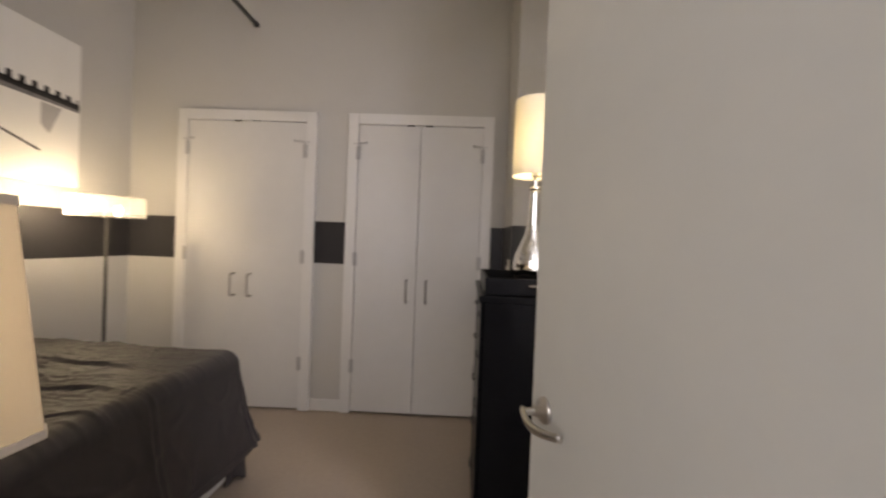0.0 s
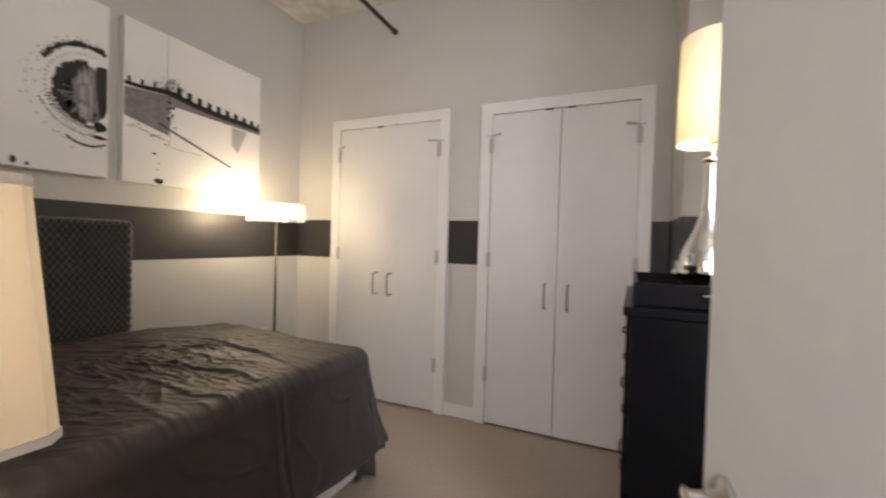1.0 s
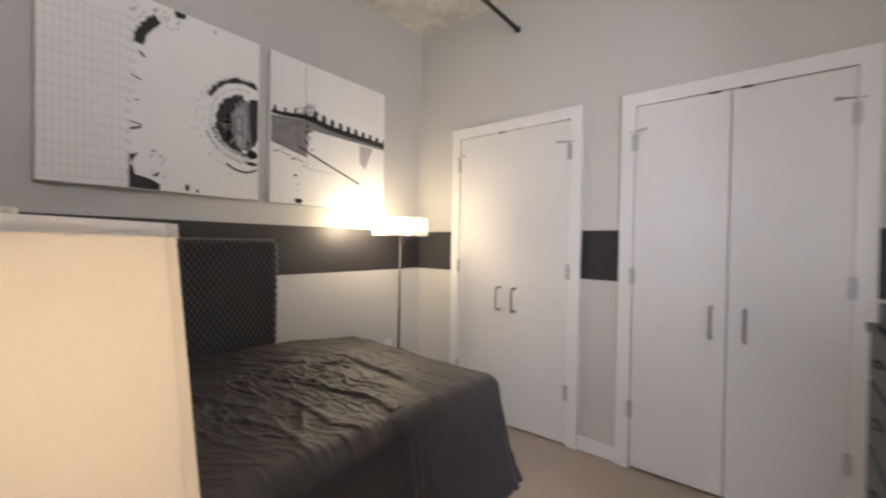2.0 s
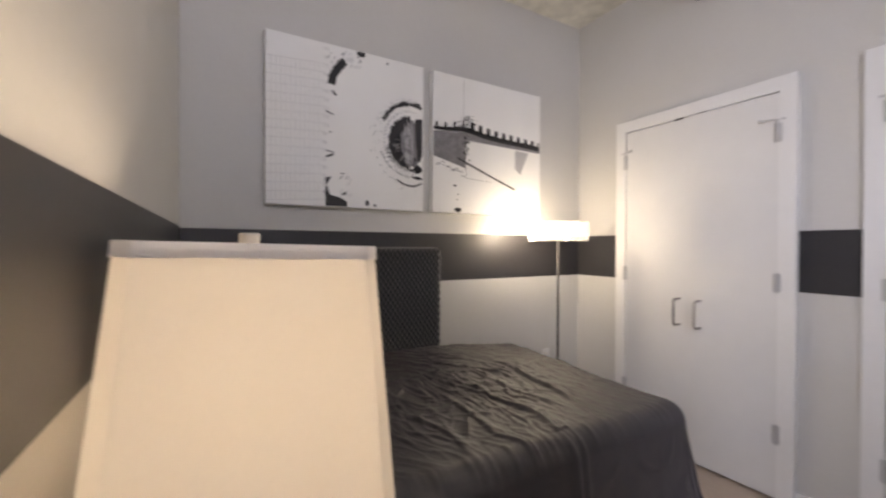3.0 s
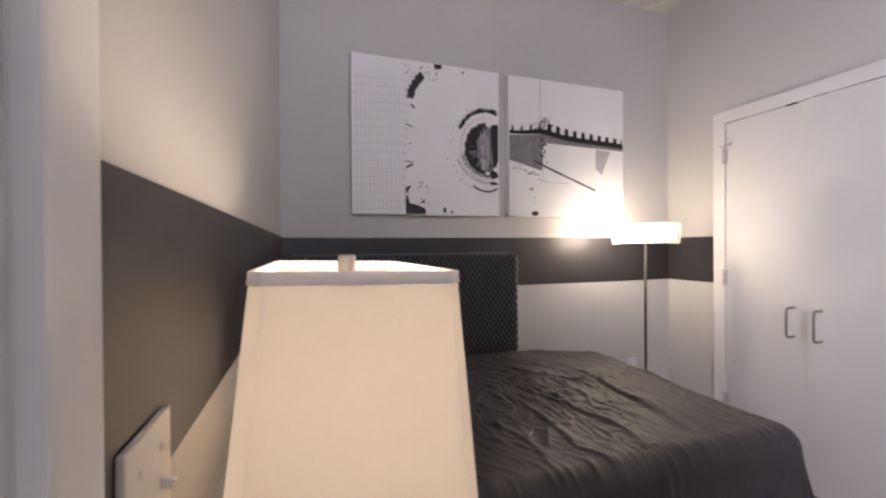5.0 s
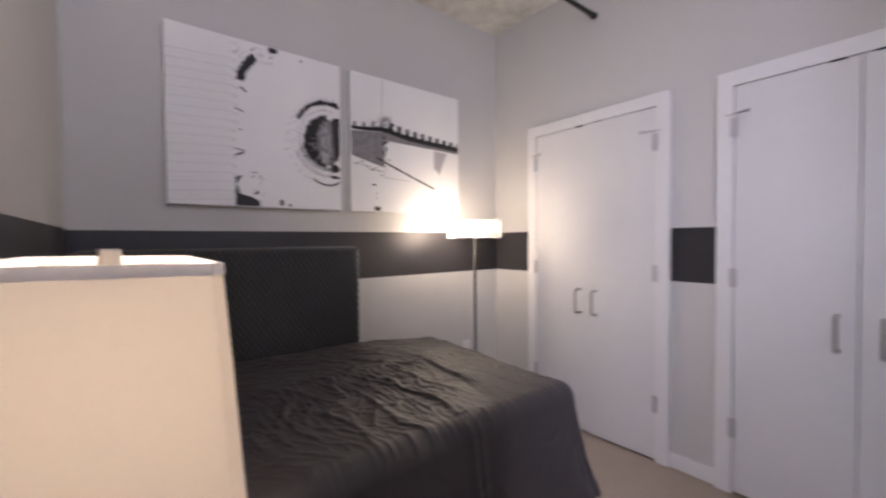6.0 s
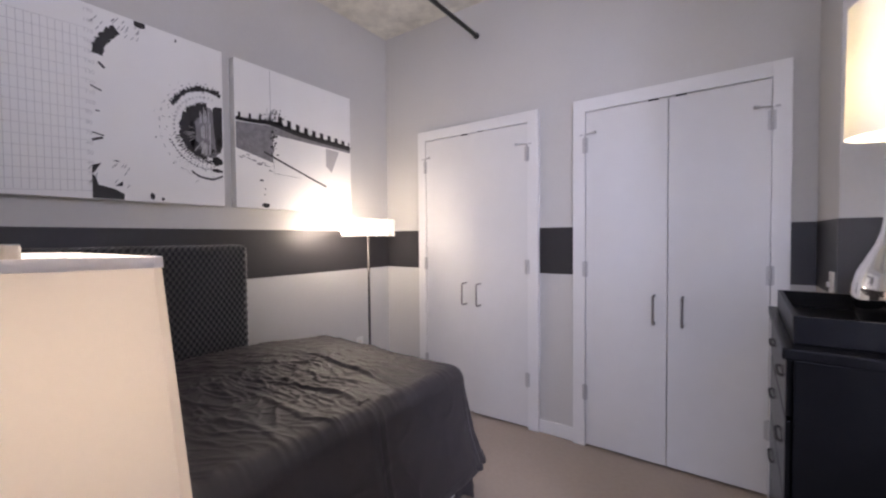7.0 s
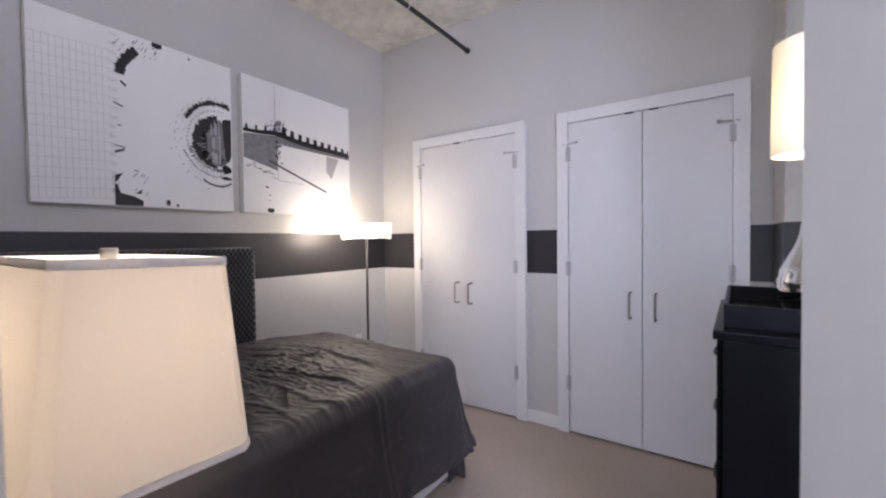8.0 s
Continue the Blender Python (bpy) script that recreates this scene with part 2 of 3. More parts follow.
# baseboards
BH, BT = 0.085, 0.014
for nm, dims in (("baseboard_north", [(XW + BT, c1[0], YN - BT, YN, 0, BH), (c1[1], c2[0], YN - BT, YN, 0, BH), (c2[1], BUMP_X - BT, YN - BT, YN, 0, BH)]),
                 ("baseboard_west", [(XW, XW + BT, YS + BT, YN, 0, BH)]),
                 ("baseboard_south", [(XW, DOOR_L - 0.071, YS, YS + BT, 0, BH)]),
                 ("baseboard_chase", [(BUMP_X - BT, BUMP_X, BUMP_Y - BT, YN, 0, BH), (BUMP_X, XE, BUMP_Y - BT, BUMP_Y, 0, BH)])):
    structure(nm, boxes(*dims, bevel=0.003), TRIM, "low white painted baseboard", "baseboard")


# ---- window behind the door ----
win = thing("window_1", (XE + 0.06, (WY0 + WY1) / 2, WZ0), "tall narrow white framed window", "window", kind="structure")
hw, hh = (WY1 - WY0) / 2, WZ1 - WZ0
part("window_frame", boxes((-0.03, 0.03, -hw, -hw + 0.05, 0, hh), (-0.03, 0.03, hw - 0.05, hw, 0, hh), (-0.03, 0.03, -hw + 0.05, hw - 0.05, 0, 0.05), (-0.03, 0.03, -hw + 0.05, hw - 0.05, hh - 0.05, hh),
                           (-0.025, 0.025, -hw + 0.05, hw - 0.05, hh / 2 - 0.02, hh / 2 + 0.02), bevel=0.004), TRIM, win)
for z0, z1 in ((0.05, hh / 2 - 0.02), (hh / 2 + 0.02, hh - 0.05)):
    part("pane", boxes((-0.004, 0.004, -hw + 0.05, hw - 0.05, z0, z1)), GLASS, win).visible_shadow = False
# hall window out of view, added to go with the hall daylight
hwin = thing("window_2", (-0.35, -3.05, 1.05), "wide unseen hall window, added to let daylight in", "window", kind="structure")
part("window_frame", boxes((-1.75, -1.69, -0.03, 0.03, 0, 1.8), (1.69, 1.75, -0.03, 0.03, 0, 1.8), (-1.69, 1.69, -0.03, 0.03, 0, 0.06), (-1.69, 1.69, -0.03, 0.03, 1.74, 1.8), (-0.03, 0.03, -0.025, 0.025, 0.06, 1.74)), TRIM, hwin)
for x0, x1 in ((-1.69, -0.03), (0.03, 1.69)):
    part("pane", boxes((x0, x1, -0.004, 0.004, 0.06, 1.74)), GLASS, hwin).visible_shadow = False


# ---- closets ----
def pull(parent, x, y, z0, z1, out):
    """A D-shaped bar pull, bowed out from the door."""
    pts = [(x, y, z0)]
    for k in range(9):
        a = math.pi / 2 * k / 8
        pts.append((x, y - out + 0.02 - 0.02 * math.sin(a), z0 + 0.02 * (1 - math.cos(a))))
    for k in range(9):
        a = math.pi / 2 * k / 8
        pts.append((x, y - out + 0.02 * (1 - math.cos(a)), z1 - 0.02 + 0.02 * math.sin(a)))
    pts.append((x, y, z1))
    return part("handle", tube(pts, 0.0062), PULL, parent, "brushed metal bar handle", smooth=True)


def hinge(parent, x, y, z, stop_way=0):
    bm = lathe([(0.0065, z - 0.048), (0.0065, z - 0.018), (0.0058, z - 0.017), (0.0065, z - 0.016), (0.0065, z + 0.016), (0.0058, z + 0.017), (0.0065, z + 0.048)], 12, (x, y))
    box(bm, x - 0.016, x + 0.016, y + 0.003, y + 0.005, z - 0.045, z + 0.045)
    part("hinge", bm, SATIN, parent, "nickel hinge")
    if stop_way:
        bm = tube([(x, y, z + 0.05), (x, y, z + 0.062), (x + 0.012 * stop_way, y - 0.004, z + 0.064), (x + 0.055 * stop_way, y - 0.028, z + 0.062)], 0.0045, 8)
        join(bm, tube([(x + 0.052 * stop_way, y - 0.026, z + 0.062), (x + 0.068 * stop_way, y - 0.034, z + 0.062)], 0.008, 10))
        join(bm, tube([(x - 0.012 * stop_way, y + 0.002, z + 0.064), (x - 0.030 * stop_way, y + 0.0, z + 0.062)], 0.0045, 8))
        part("hinge_stop", bm, SATIN, parent, "metal hinge pin door stop")


def closet(name, x0, x1, mid, pulls, ajar, gap, label):
    """Casing, two flush leaves, pulls and hinges; y = 0 is the wall's face."""
    cx = (x0 + x1) / 2
    d = thing(name, (cx, YN, 0), label, "closet doors", "double closets", kind="structure")
    w = (x1 - x0) / 2
    i = w - TRIM_W
    for dims in ((-w, -i, -0.030, 0, 0, 2.10), (i, w, -0.030, 0, 0, 2.10), (-i, i, -0.030, 0, 2.10 - TRIM_W, 2.10)):
        part("casing", boxes(dims, bevel=0.0015), TRIM, d)
    # jamb lining the opening
    part("jamb", boxes((-i, -i + 0.012, 0.030, 0.118, 0, 2.028), (i - 0.012, i, 0.030, 0.118, 0, 2.028), (-i + 0.012, i - 0.012, 0.030, 0.118, 2.016, 2.028)), TRIM, d)
    m = mid - cx
    zt = 2.0235
    left = part("leaf", boxes((0.0, m - gap + i - 0.0016, -0.024, 0.011, 0.014, zt), bevel=0.0025), DOOR, d)
    left.location = (-i + 0.003, 0, 0)
    right = part("leaf", boxes((m + gap - i + 0.003, 0.0, -0.024, 0.011, 0.014, zt), bevel=0.0025), DOOR, d)
    right.location = (i - 0.0016, 0, 0)
    left.rotation_euler[2], right.rotation_euler[2] = radians(-ajar[0]), radians(ajar[1])
    pull(left, pulls[0] - cx + i - 0.0016, -0.024, 0.800, 0.953, 0.066)
    pull(right, pulls[1] - cx - i + 0.003, -0.024, 0.800, 0.953, 0.066)
    for z in (1.825, 1.085, 0.335):
        hinge(d, -i + 0.002, -0.036, z, 1 if z > 1.5 else 0)
        hinge(d, i - 0.002, -0.036, z, -1 if z > 1.5 else 0)
    # catch plates at the top of the leaves
    part("catch", boxes((m - 0.095, m - 0.045, -0.029, 0.02, zt - 0.0035, zt + 0.0042), (m + 0.035, m + 0.085, -0.029, 0.02, zt - 0.0035, zt + 0.0042)), DARK, d)
    return d


closet("door_2", *c1, -1.506, (-1.567, -1.446), (0.0, 1.5), 0.0012, "pair of white flush closet doors in white casing")
closet("door_3", *c2, -0.285, (-0.347, -0.212), (0.0, 0.0), 0.0020, "pair of white flush closet doors near the dresser")

# ---- doorway and its open door ----
frame_d = thing("door_frame", (0, YS, 0), "white painted door frame of the room", "door frame", kind="structure")
part("casing", boxes((DOOR_L - 0.071, DOOR_L - 0.014, 0, 0.016, 0, 2.125), bevel=0.004), TRIM, frame_d)
part("casing", boxes((DOOR_R + 0.014, DOOR_R + 0.080, 0, 0.016, 0, 2.125), bevel=0.004), TRIM, frame_d)
part("casing", boxes((DOOR_L - 0.014, DOOR_R + 0.014, 0, 0.016, 2.058, 2.125), bevel=0.004), TRIM, frame_d)
part("jamb", boxes((DOOR_L - 0.030, DOOR_L, -0.13, 0.001, 0, 2.07), (DOOR_L, DOOR_L + 0.012, -0.075, -0.038, 0, 2.04), bevel=0.002), TRIM, frame_d)
part("jamb", boxes((DOOR_R, DOOR_R + 0.030, -0.13, 0.001, 0, 2.07), (DOOR_R - 0.012, DOOR_R, -0.075, -0.038, 0, 2.04), bevel=0.002), TRIM, frame_d)
part("head_jamb", boxes((DOOR_L, DOOR_R, -0.13, 0.001, 2.045, 2.07), bevel=0.002), TRIM, frame_d)

hx, hy = 0.415, 0.285
ex, ey = 0.196, 1.116
dl = math.hypot(ex - hx, ey - hy)
door = thing("door_1", (hx, hy, 0), "flat grey-white room door standing open", "door", kind="structure")
door.rotation_euler[2] = math.atan2(ey - hy, ex - hx)
part("slab", boxes((0, dl, -0.040, 0.0, 0.012, 2.035), bevel=0.002), SLAB, door)
LZ = 0.815
lever = part("lever_handle", boxes((dl - 0.080, dl - 0.064, 0.004, 0.058, LZ - 0.008, LZ + 0.008), bevel=0.004), METAL, door, "brushed nickel lever handle", smooth=True)
b = lathe([(0.033, 0), (0.033, 0.006), (0.028, 0.011), (0.014, 0.013), (0.012, 0.03)], 32)
for v in b.verts:
    v.co = Vector((dl - 0.072 + v.co.x, v.co.z, LZ + v.co.y))
part("rose", b, METAL, lever, smooth=True)
b = bmesh.new()
rings = []
for k in range(17):
    u = k / 16
    x = dl - 0.064 - 0.150 * u
    y = 0.058 + 0.012 * math.sin(math.pi * u) - 0.018 * u * u
    z = LZ - 0.010 * math.sin(math.pi * u)
    hgt = 0.0115 - 0.003 * u
    rings.append([b.verts.new((x, y + dy, z + dz)) for dy, dz in ((-0.005, -hgt), (0.003, -hgt), (0.006, 0), (0.003, hgt), (-0.005, hgt), (-0.006, 0))])
for r0, r1 in zip(rings, rings[1:]):
    for i in range(6):
        b.faces.new((r0[i], r0[(i + 1) % 6], r1[(i + 1) % 6], r1[i]))
b.faces.new(rings[0]), b.faces.new(rings[-1])
part("lever_blade", b, METAL, lever, smooth=True)
part("latch_plate", boxes((dl, dl + 0.0015, -0.032, -0.008, LZ - 0.04, LZ + 0.04)), METAL, door)

# ---- wall plates ----
sw = thing("light_switch", (-0.567, YS + e, 1.081), "ivory two-gang toggle light switch plate", "light switch")
part("plate", boxes((-0.050, 0.050, 0, 0.0065, -0.058, 0.058), bevel=0.0025), PLATE, sw)
for x in (-0.023, 0.023):
    b = boxes((x - 0.0035, x + 0.0035, 0.004, 0.018, -0.0045, 0.0045), bevel=0.0015)
    bmesh.ops.rotate(b, verts=b.verts, cent=(x, 0.004, 0), matrix=Matrix.Rotation(radians(22 if x > 0 else -18), 3, "X"))
    part("toggle", b, PLATE, sw)
    for z in (-0.030, 0.030):
        b = lathe([(0.0032, 0.0064), (0.0030, 0.0076), (0.001, 0.0078)], 10)
        for v in b.verts:
            v.co = Vector((x + v.co.x, v.co.z, z + v.co.y))
        part("screw", b, PLATE, sw)
out = thing("wall_outlet", (XW, 2.51, 0.455), "white wall outlet plate beside the bed", "outlet")
part("plate", boxes((0, 0.006, -0.036, 0.036, -0.058, 0.058), bevel=0.0025), TRIM, out)
for z in (-0.02, 0.02):
    part("socket", boxes((0.006, 0.008, -0.016, 0.016, z - 0.012, z + 0.012), bevel=0.001), PLATE, out)
sm = thing("wall_sensor", (BUMP_X - e, 2.50, 1.085), "small pale switch on the boxed wall", "switch")
part("plate", boxes((-0.006, 0, -0.035, 0.035, -0.05, 0.05), bevel=0.0025), PLATE, sm)
part("toggle", boxes((-0.018, -0.006, -0.005, 0.005, -0.01, 0.01), bevel=0.001), PLATE, sm)

# ---- ceiling pipe ----
pipe = thing("sprinkler_pipe", (-1.475, 2.0, 2.705), "thin black iron pipe hung below the ceiling", "pipe")
part("pipe_run", tube([(0, -1.70, 0), (0, 0.843, 0)], 0.0145, 16), PIPE, pipe, smooth=True)
for y in (0.13, -1.1):
    part("hanger", tube([(0.019 * math.cos(2 * math.pi * k / 24), y, 0.014 + 0.033 * math.sin(2 * math.pi * k / 24)) for k in range(25)], 0.0032, 8), PLATE, pipe, "pale wire pipe hanger", smooth=True)
    part("hanger_rod", tube([(0, y, 0.047), (0, y, TOP - 2.705)], 0.003, 8), SATIN, pipe)
part("coupling", lathe([(0.0155, -0.022), (0.02, -0.018), (0.02, 0.0), (0.0155, 0.002)], 20), PIPE, pipe).matrix_basis = pose(0, 0.842, 0, -90, 0, 0)

# ---- bed ----
HB_Y0, HB_Y1, HB_Z = 0.30, 1.488, 1.256
hb = thing("headboard", (XW, (HB_Y0 + HB_Y1) / 2, 0), "tall padded headboard in black and grey woven chenille", "headboard")
hbw = (HB_Y1 - HB_Y0) / 2


def weave_mesh():
    """The cushion's cover: rows of raised knots, wrapped round the rounded front, sides and top."""
    x0, x1, r = 0.136, 0.266, 0.026
    run, side, turn = 2 * (hbw - r), x1 - x0 - r, r * math.pi / 2
    total = run + 2 * side + 2 * turn
    rise = HB_Z - 0.006 - 0.30 - r

    def around(q):
        if q < side:
            return Vector((x0 + q, -hbw, 0)), Vector((0, -1, 0))
        q -= side
        if q < turn:
            n = Vector((math.sin(q / r), -math.cos(q / r), 0))
            return Vector((x1 - r, -hbw + r, 0)) + n * r, n
        q -= turn
        if q < run:
            return Vector((x1, -hbw + r + q, 0)), Vector((1, 0, 0))
        q -= run
        if q < turn:
            n = Vector((math.cos(q / r), math.sin(q / r), 0))
            return Vector((x1 - r, hbw - r, 0)) + n * r, n
        return Vector((x1 - r - (q - turn), hbw, 0)), Vector((0, 1, 0))

    na, nb = int(total / 0.0062), int((rise + turn + 0.05) / 0.0062)
    rows = []
    for j in range(nb + 1):
        t = (rise + turn + 0.05) * j / nb
        bend = min(max((t - rise) / r, 0.0), math.pi / 2)
        inset = r * (1 - math.cos(bend)) + max(0.0, t - rise - turn)
        z = 0.30 + min(t, rise) + r * math.sin(bend)
        row = []
        for i in range(na + 1):
            p, n = around(total * i / na)
            up = (n * math.cos(bend) + Vector((0, 0, math.sin(bend)))).normalized()
            p = p - n * inset + Vector((0, 0, z))
            knot = math.cos((p.x + p.y) * 2 * math.pi / 0.026) * math.cos(p.z * 2 * math.pi / 0.038)
            row.append(p + up * (0.0045 * max(0.0, knot + 0.25) ** 0.6 + 0.0015 * noise.noise(p * 60)))
        rows.append(row)
    return sheet(rows)


def sheet(points):
    bm = bmesh.new()
    rows = [[bm.verts.new(p) for p in row] for row in points]
    for r0, r1 in zip(rows, rows[1:]):
        for j in range(len(r0) - 1):
            bm.faces.new((r0[j], r1[j], r1[j + 1], r0[j + 1]))
    return bm


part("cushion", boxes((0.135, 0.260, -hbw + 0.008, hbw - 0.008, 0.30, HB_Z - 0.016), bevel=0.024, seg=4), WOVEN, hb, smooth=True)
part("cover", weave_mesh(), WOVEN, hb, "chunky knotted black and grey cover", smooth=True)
part("back_panel", boxes((0.10, 0.133, -hbw + 0.02, hbw - 0.02, 0.10, HB_Z - 0.03), bevel=0.004), BLACKWOOD, hb)
for y in (-hbw + 0.10, hbw - 0.16):
    part("leg", boxes((0.105, 0.135, y, y + 0.06, 0, 0.10), bevel=0.003), BLACKWOOD, hb)

BX0, BX1, BY0, BY1, BZ = -2.075, -1.125, 0.33, 1.945, 0.655
bed = thing("bed", ((BX0 + BX1) / 2, (BY0 + BY1) / 2, 0), "bed with a white mattress base on dark legs", "bed")
ox, oy = bed.location.x, bed.location.y
part("mattress_base", boxes((BX0 - ox, BX1 + 0.045 - ox, BY0 - oy, BY1 + 0.045 - oy, 0.03, 0.36), bevel=0.02, seg=3), SKIRT, bed, "white cloth mattress base")
part("mattress", boxes((BX0 - ox, BX1 + 0.02 - ox, BY0 - oy, BY1 + 0.02 - oy, 0.362, BZ - 0.05), bevel=0.05, seg=4), SKIRT, bed, "white mattress")
for x in (BX0 + 0.06, BX1 - 0.02):
    for y in (BY0 + 0.05, BY1 - 0.01):
        part("leg", lathe([(0.022, 0), (0.028, 0.03)], 16, (x - ox, y - oy)), BLACKWOOD, bed)


def ridge(x, y, sx, sy, seed):
    """Folds: sharp-crested noise stretched along one way."""
    n = noise.noise(Vector((x * sx, y * sy, seed)))
    return (1.0 - abs(n) * 2.2) if abs(n) < 0.45 else 0.0


def crease(x, y, seed):
    """Thin crests that wander like creases in cloth."""
    return math.exp(-((noise.noise(Vector((x, y, seed)))) / 0.09) ** 2)


FOLDS = ((-1.78, 1.64, -1.04, 1.57, 0.012, 0.022), (-1.58, 1.34, -1.25, 1.37, 0.009, 0.020), (-1.52, 1.16, -1.06, 1.24, 0.008, 0.022),
         (-1.66, 1.46, -1.20, 1.49, 0.007, 0.018), (-1.45, 0.98, -1.08, 1.08, 0.008, 0.020), (-1.92, 1.30, -1.62, 1.52, 0.006, 0.020))


def long_folds(x, y):
    """A few long soft folds, steep on one side, each (x, y) to (x, y), height and width."""
    total = 0.0
    for fx0, fy0, fx1, fy1, h, wd in FOLDS:
        dx, dy = fx1 - fx0, fy1 - fy0
        n2 = dx * dx + dy * dy
        t = ((x - fx0) * dx + (y - fy0) * dy) / n2
        if not -0.1 < t < 1.25:
            continue
        d = ((y - fy0) * dx - (x - fx0) * dy) / math.sqrt(n2) + 0.022 * math.sin(5.5 * t + 9 * fy0) + 0.02 * noise.noise(Vector((x * 6, y * 6, fy0)))
        total += h * max(0.0, min(1.0, (t + 0.1) * 4, (1.25 - t) * 4)) * math.exp(-(d / (wd if d > 0 else wd * 0.45)) ** 2)
    return total


DROP, R_EDGE = 0.508, 0.075
LX, LY = BX1 - BX0 + DROP, BY1 - BY0 + DROP


def spread_at(a, c):
    """Where the cloth's point (a, c) lies: on the top, or hanging down two sides and round the corner."""
    R = R_EDGE
    dx, dy = max(0.0, a - (BX1 - BX0)), max(0.0, c - (BY1 - BY0))
    px, py = min(BX0 + a, BX1), min(BY0 + c, BY1)
    r = max(dx, dy)
    # surface height of the top, fuller towards the head
    u = (px - BX0) / (BX1 - BX0)
    vv = (py - BY0) / (BY1 - BY0)
    crown = 0.060 * (1 - u) ** 1.6 * min(1.0, (1.15 - vv) * 2.2) + 0.010 * math.sin(math.pi * min(1, vv))
    k = 1.0 / (1.0 + (r / 0.10) ** 2) * (1.0 - 0.55 * max(0.0, (u - 0.7) / 0.3))
    # wrinkles, drawn out along one slanting way and bent by a slow wander
    wx = px + 0.05 * noise.noise(Vector((px * 4, py * 4, 1.7)))
    wy = py + 0.05 * noise.noise(Vector((px * 4, py * 4, 8.1)))
    patchy = 0.75 + 0.5 * max(-0.3, noise.noise(Vector((px * 2.6, py * 2.6, 5.0))))
    lie = min(1.0, max(0.0, (u - 0.12) / 0.38))
    lie = lie * lie * (3 - 2 * lie)
    w = 0.0
    for share, ca_, sa_, seed in ((1 - lie, 0.42, 0.91, 0.0), (lie, 0.98, 0.20, 20.0)):
        if share < 0.01:
            continue
        al, ac = ca_ * wx + sa_ * wy, -sa_ * wx + ca_ * wy
        v_ = 0.004 * ridge(al, ac, 3.2, 10.0, 3.1 + seed) + 0.006 * ridge(al + 0.3 * ac, ac, 6.0, 16.0, 7.7 + seed)
        v_ += 1.5 * (0.0055 * crease(al * 3.4, ac * 9.5, 2.2 + seed) + 0.0065 * crease((al + 0.35 * ac) * 6.5, ac * 17.0, 6.4 + seed) + 0.0055 * crease((al - 0.3 * ac) * 12.0, ac * 30.0, 9.9 + seed))
        w += share * patchy * v_ * (0.45 + 0.25 * lie)
    w += long_folds(px, py)
    w += 0.008 * noise.noise(Vector((px * 5, py * 5, 4.2)))
    # a fold that starts near the foot and runs down over it
    fy = 1.36 + 0.02 * math.sin(px * 9) + 0.10 * (1 - u)
    fold = (0.010 * math.exp(-((py - fy) / 0.018) ** 2) + 0.006 * math.exp(-((py - fy - 0.04) / 0.015) ** 2)) * max(0.0, min(1.0, (u - 0.55) / 0.3))
    z = BZ + crown + (w * k)
    if r <= 0:
        return Vector((px, py, z + fold))
    phi = math.atan2(dy, dx)
    th = min(r / R, math.pi / 2)
    outward = R * math.sin(th)
    fall = R * (1 - math.cos(th))
    rest = max(0.0, r - R * math.pi / 2)
    along = py * math.cos(phi) + px * math.sin(phi) + 0.22 * phi
    hang = rest / 0.4
    wave = 0.011 * math.sin(along * 11 + 0.7) + 0.004 * math.sin(along * 23 + 2.0) + 0.008 * max(0, math.sin(2 * phi)) ** 2
    outward += 0.004 * crease(along * 5.0, rest * 7.0, 4.4) * min(1.0, hang * 3) + 0.085 * hang * hang * 0.6 + 0.085 * hang * 0.4 + wave * hang + 0.006 * ridge(px * 2 + r, py * 2 + r, 4, 4, 5.5) * hang
    outward += fold * min(1.0, r / 0.05) * (1.0 if dy <= 0 else 0.0)
    fall += rest
    return Vector((px + outward * math.cos(phi), py + outward * math.sin(phi), z - fall))


def spread_mesh():
    nx, ny = 300, 390
    return sheet([[spread_at(LX * i / nx, LY * j / ny) for j in range(ny + 1)] for i in range(nx + 1)])


def hem_mesh():
    """The sewn hem, a doubled band along the two hanging edges."""
    rows = []
    for k in range(4):
        d = 0.026 * k / 3
        foot = [spread_at(LX - d, (LY - d) * j / 160) for j in range(161)]
        side = [spread_at((LX - d) * (1 - j / 120), LY - d) for j in range(1, 121)]
        rows.append(foot + side)
    return sheet(rows)


spread = tagged(part("bedspread", spread_mesh(), SPREAD, smooth=True), "wrinkled charcoal satin bedspread hanging over the bed's sides", "bedspread")
sol = spread.modifiers.new("thickness", "SOLIDIFY")
sol.thickness, sol.offset = 0.006, -1
hem = part("hem", hem_mesh(), SPREAD, spread, "sewn hem of the bedspread", smooth=True)
sol = hem.modifiers.new("thickness", "SOLIDIFY")
sol.thickness, sol.offset = 0.011, 0


def tail_mesh():
    """The gathered end of the cloth at the bed's corner, just clear of the floor."""
    rows = []
    for j in range(15):
        f = j / 14
        row = []
        for k in range(41):
            a = radians(-70 + 230 * k / 40)
            r = 0.050 + 0.022 * f + 0.010 * math.sin(5 * a + 2 * f) * (0.4 + f)
            row.append(Vector((BX1 + 0.022 + r * math.cos(a), BY1 + 0.050 + r * math.sin(a), 0.24 - (0.222 + 0.02 * math.sin(3 * a)) * f)))
        rows.append(row)
    return sheet(rows)


tail = part("corner_tail", tail_mesh(), SPREAD, spread, "gathered cloth corner hanging almost to the floor", smooth=True)
sol = tail.modifiers.new("thickness", "SOLIDIFY")
sol.thickness, sol.offset = 0.005, 0

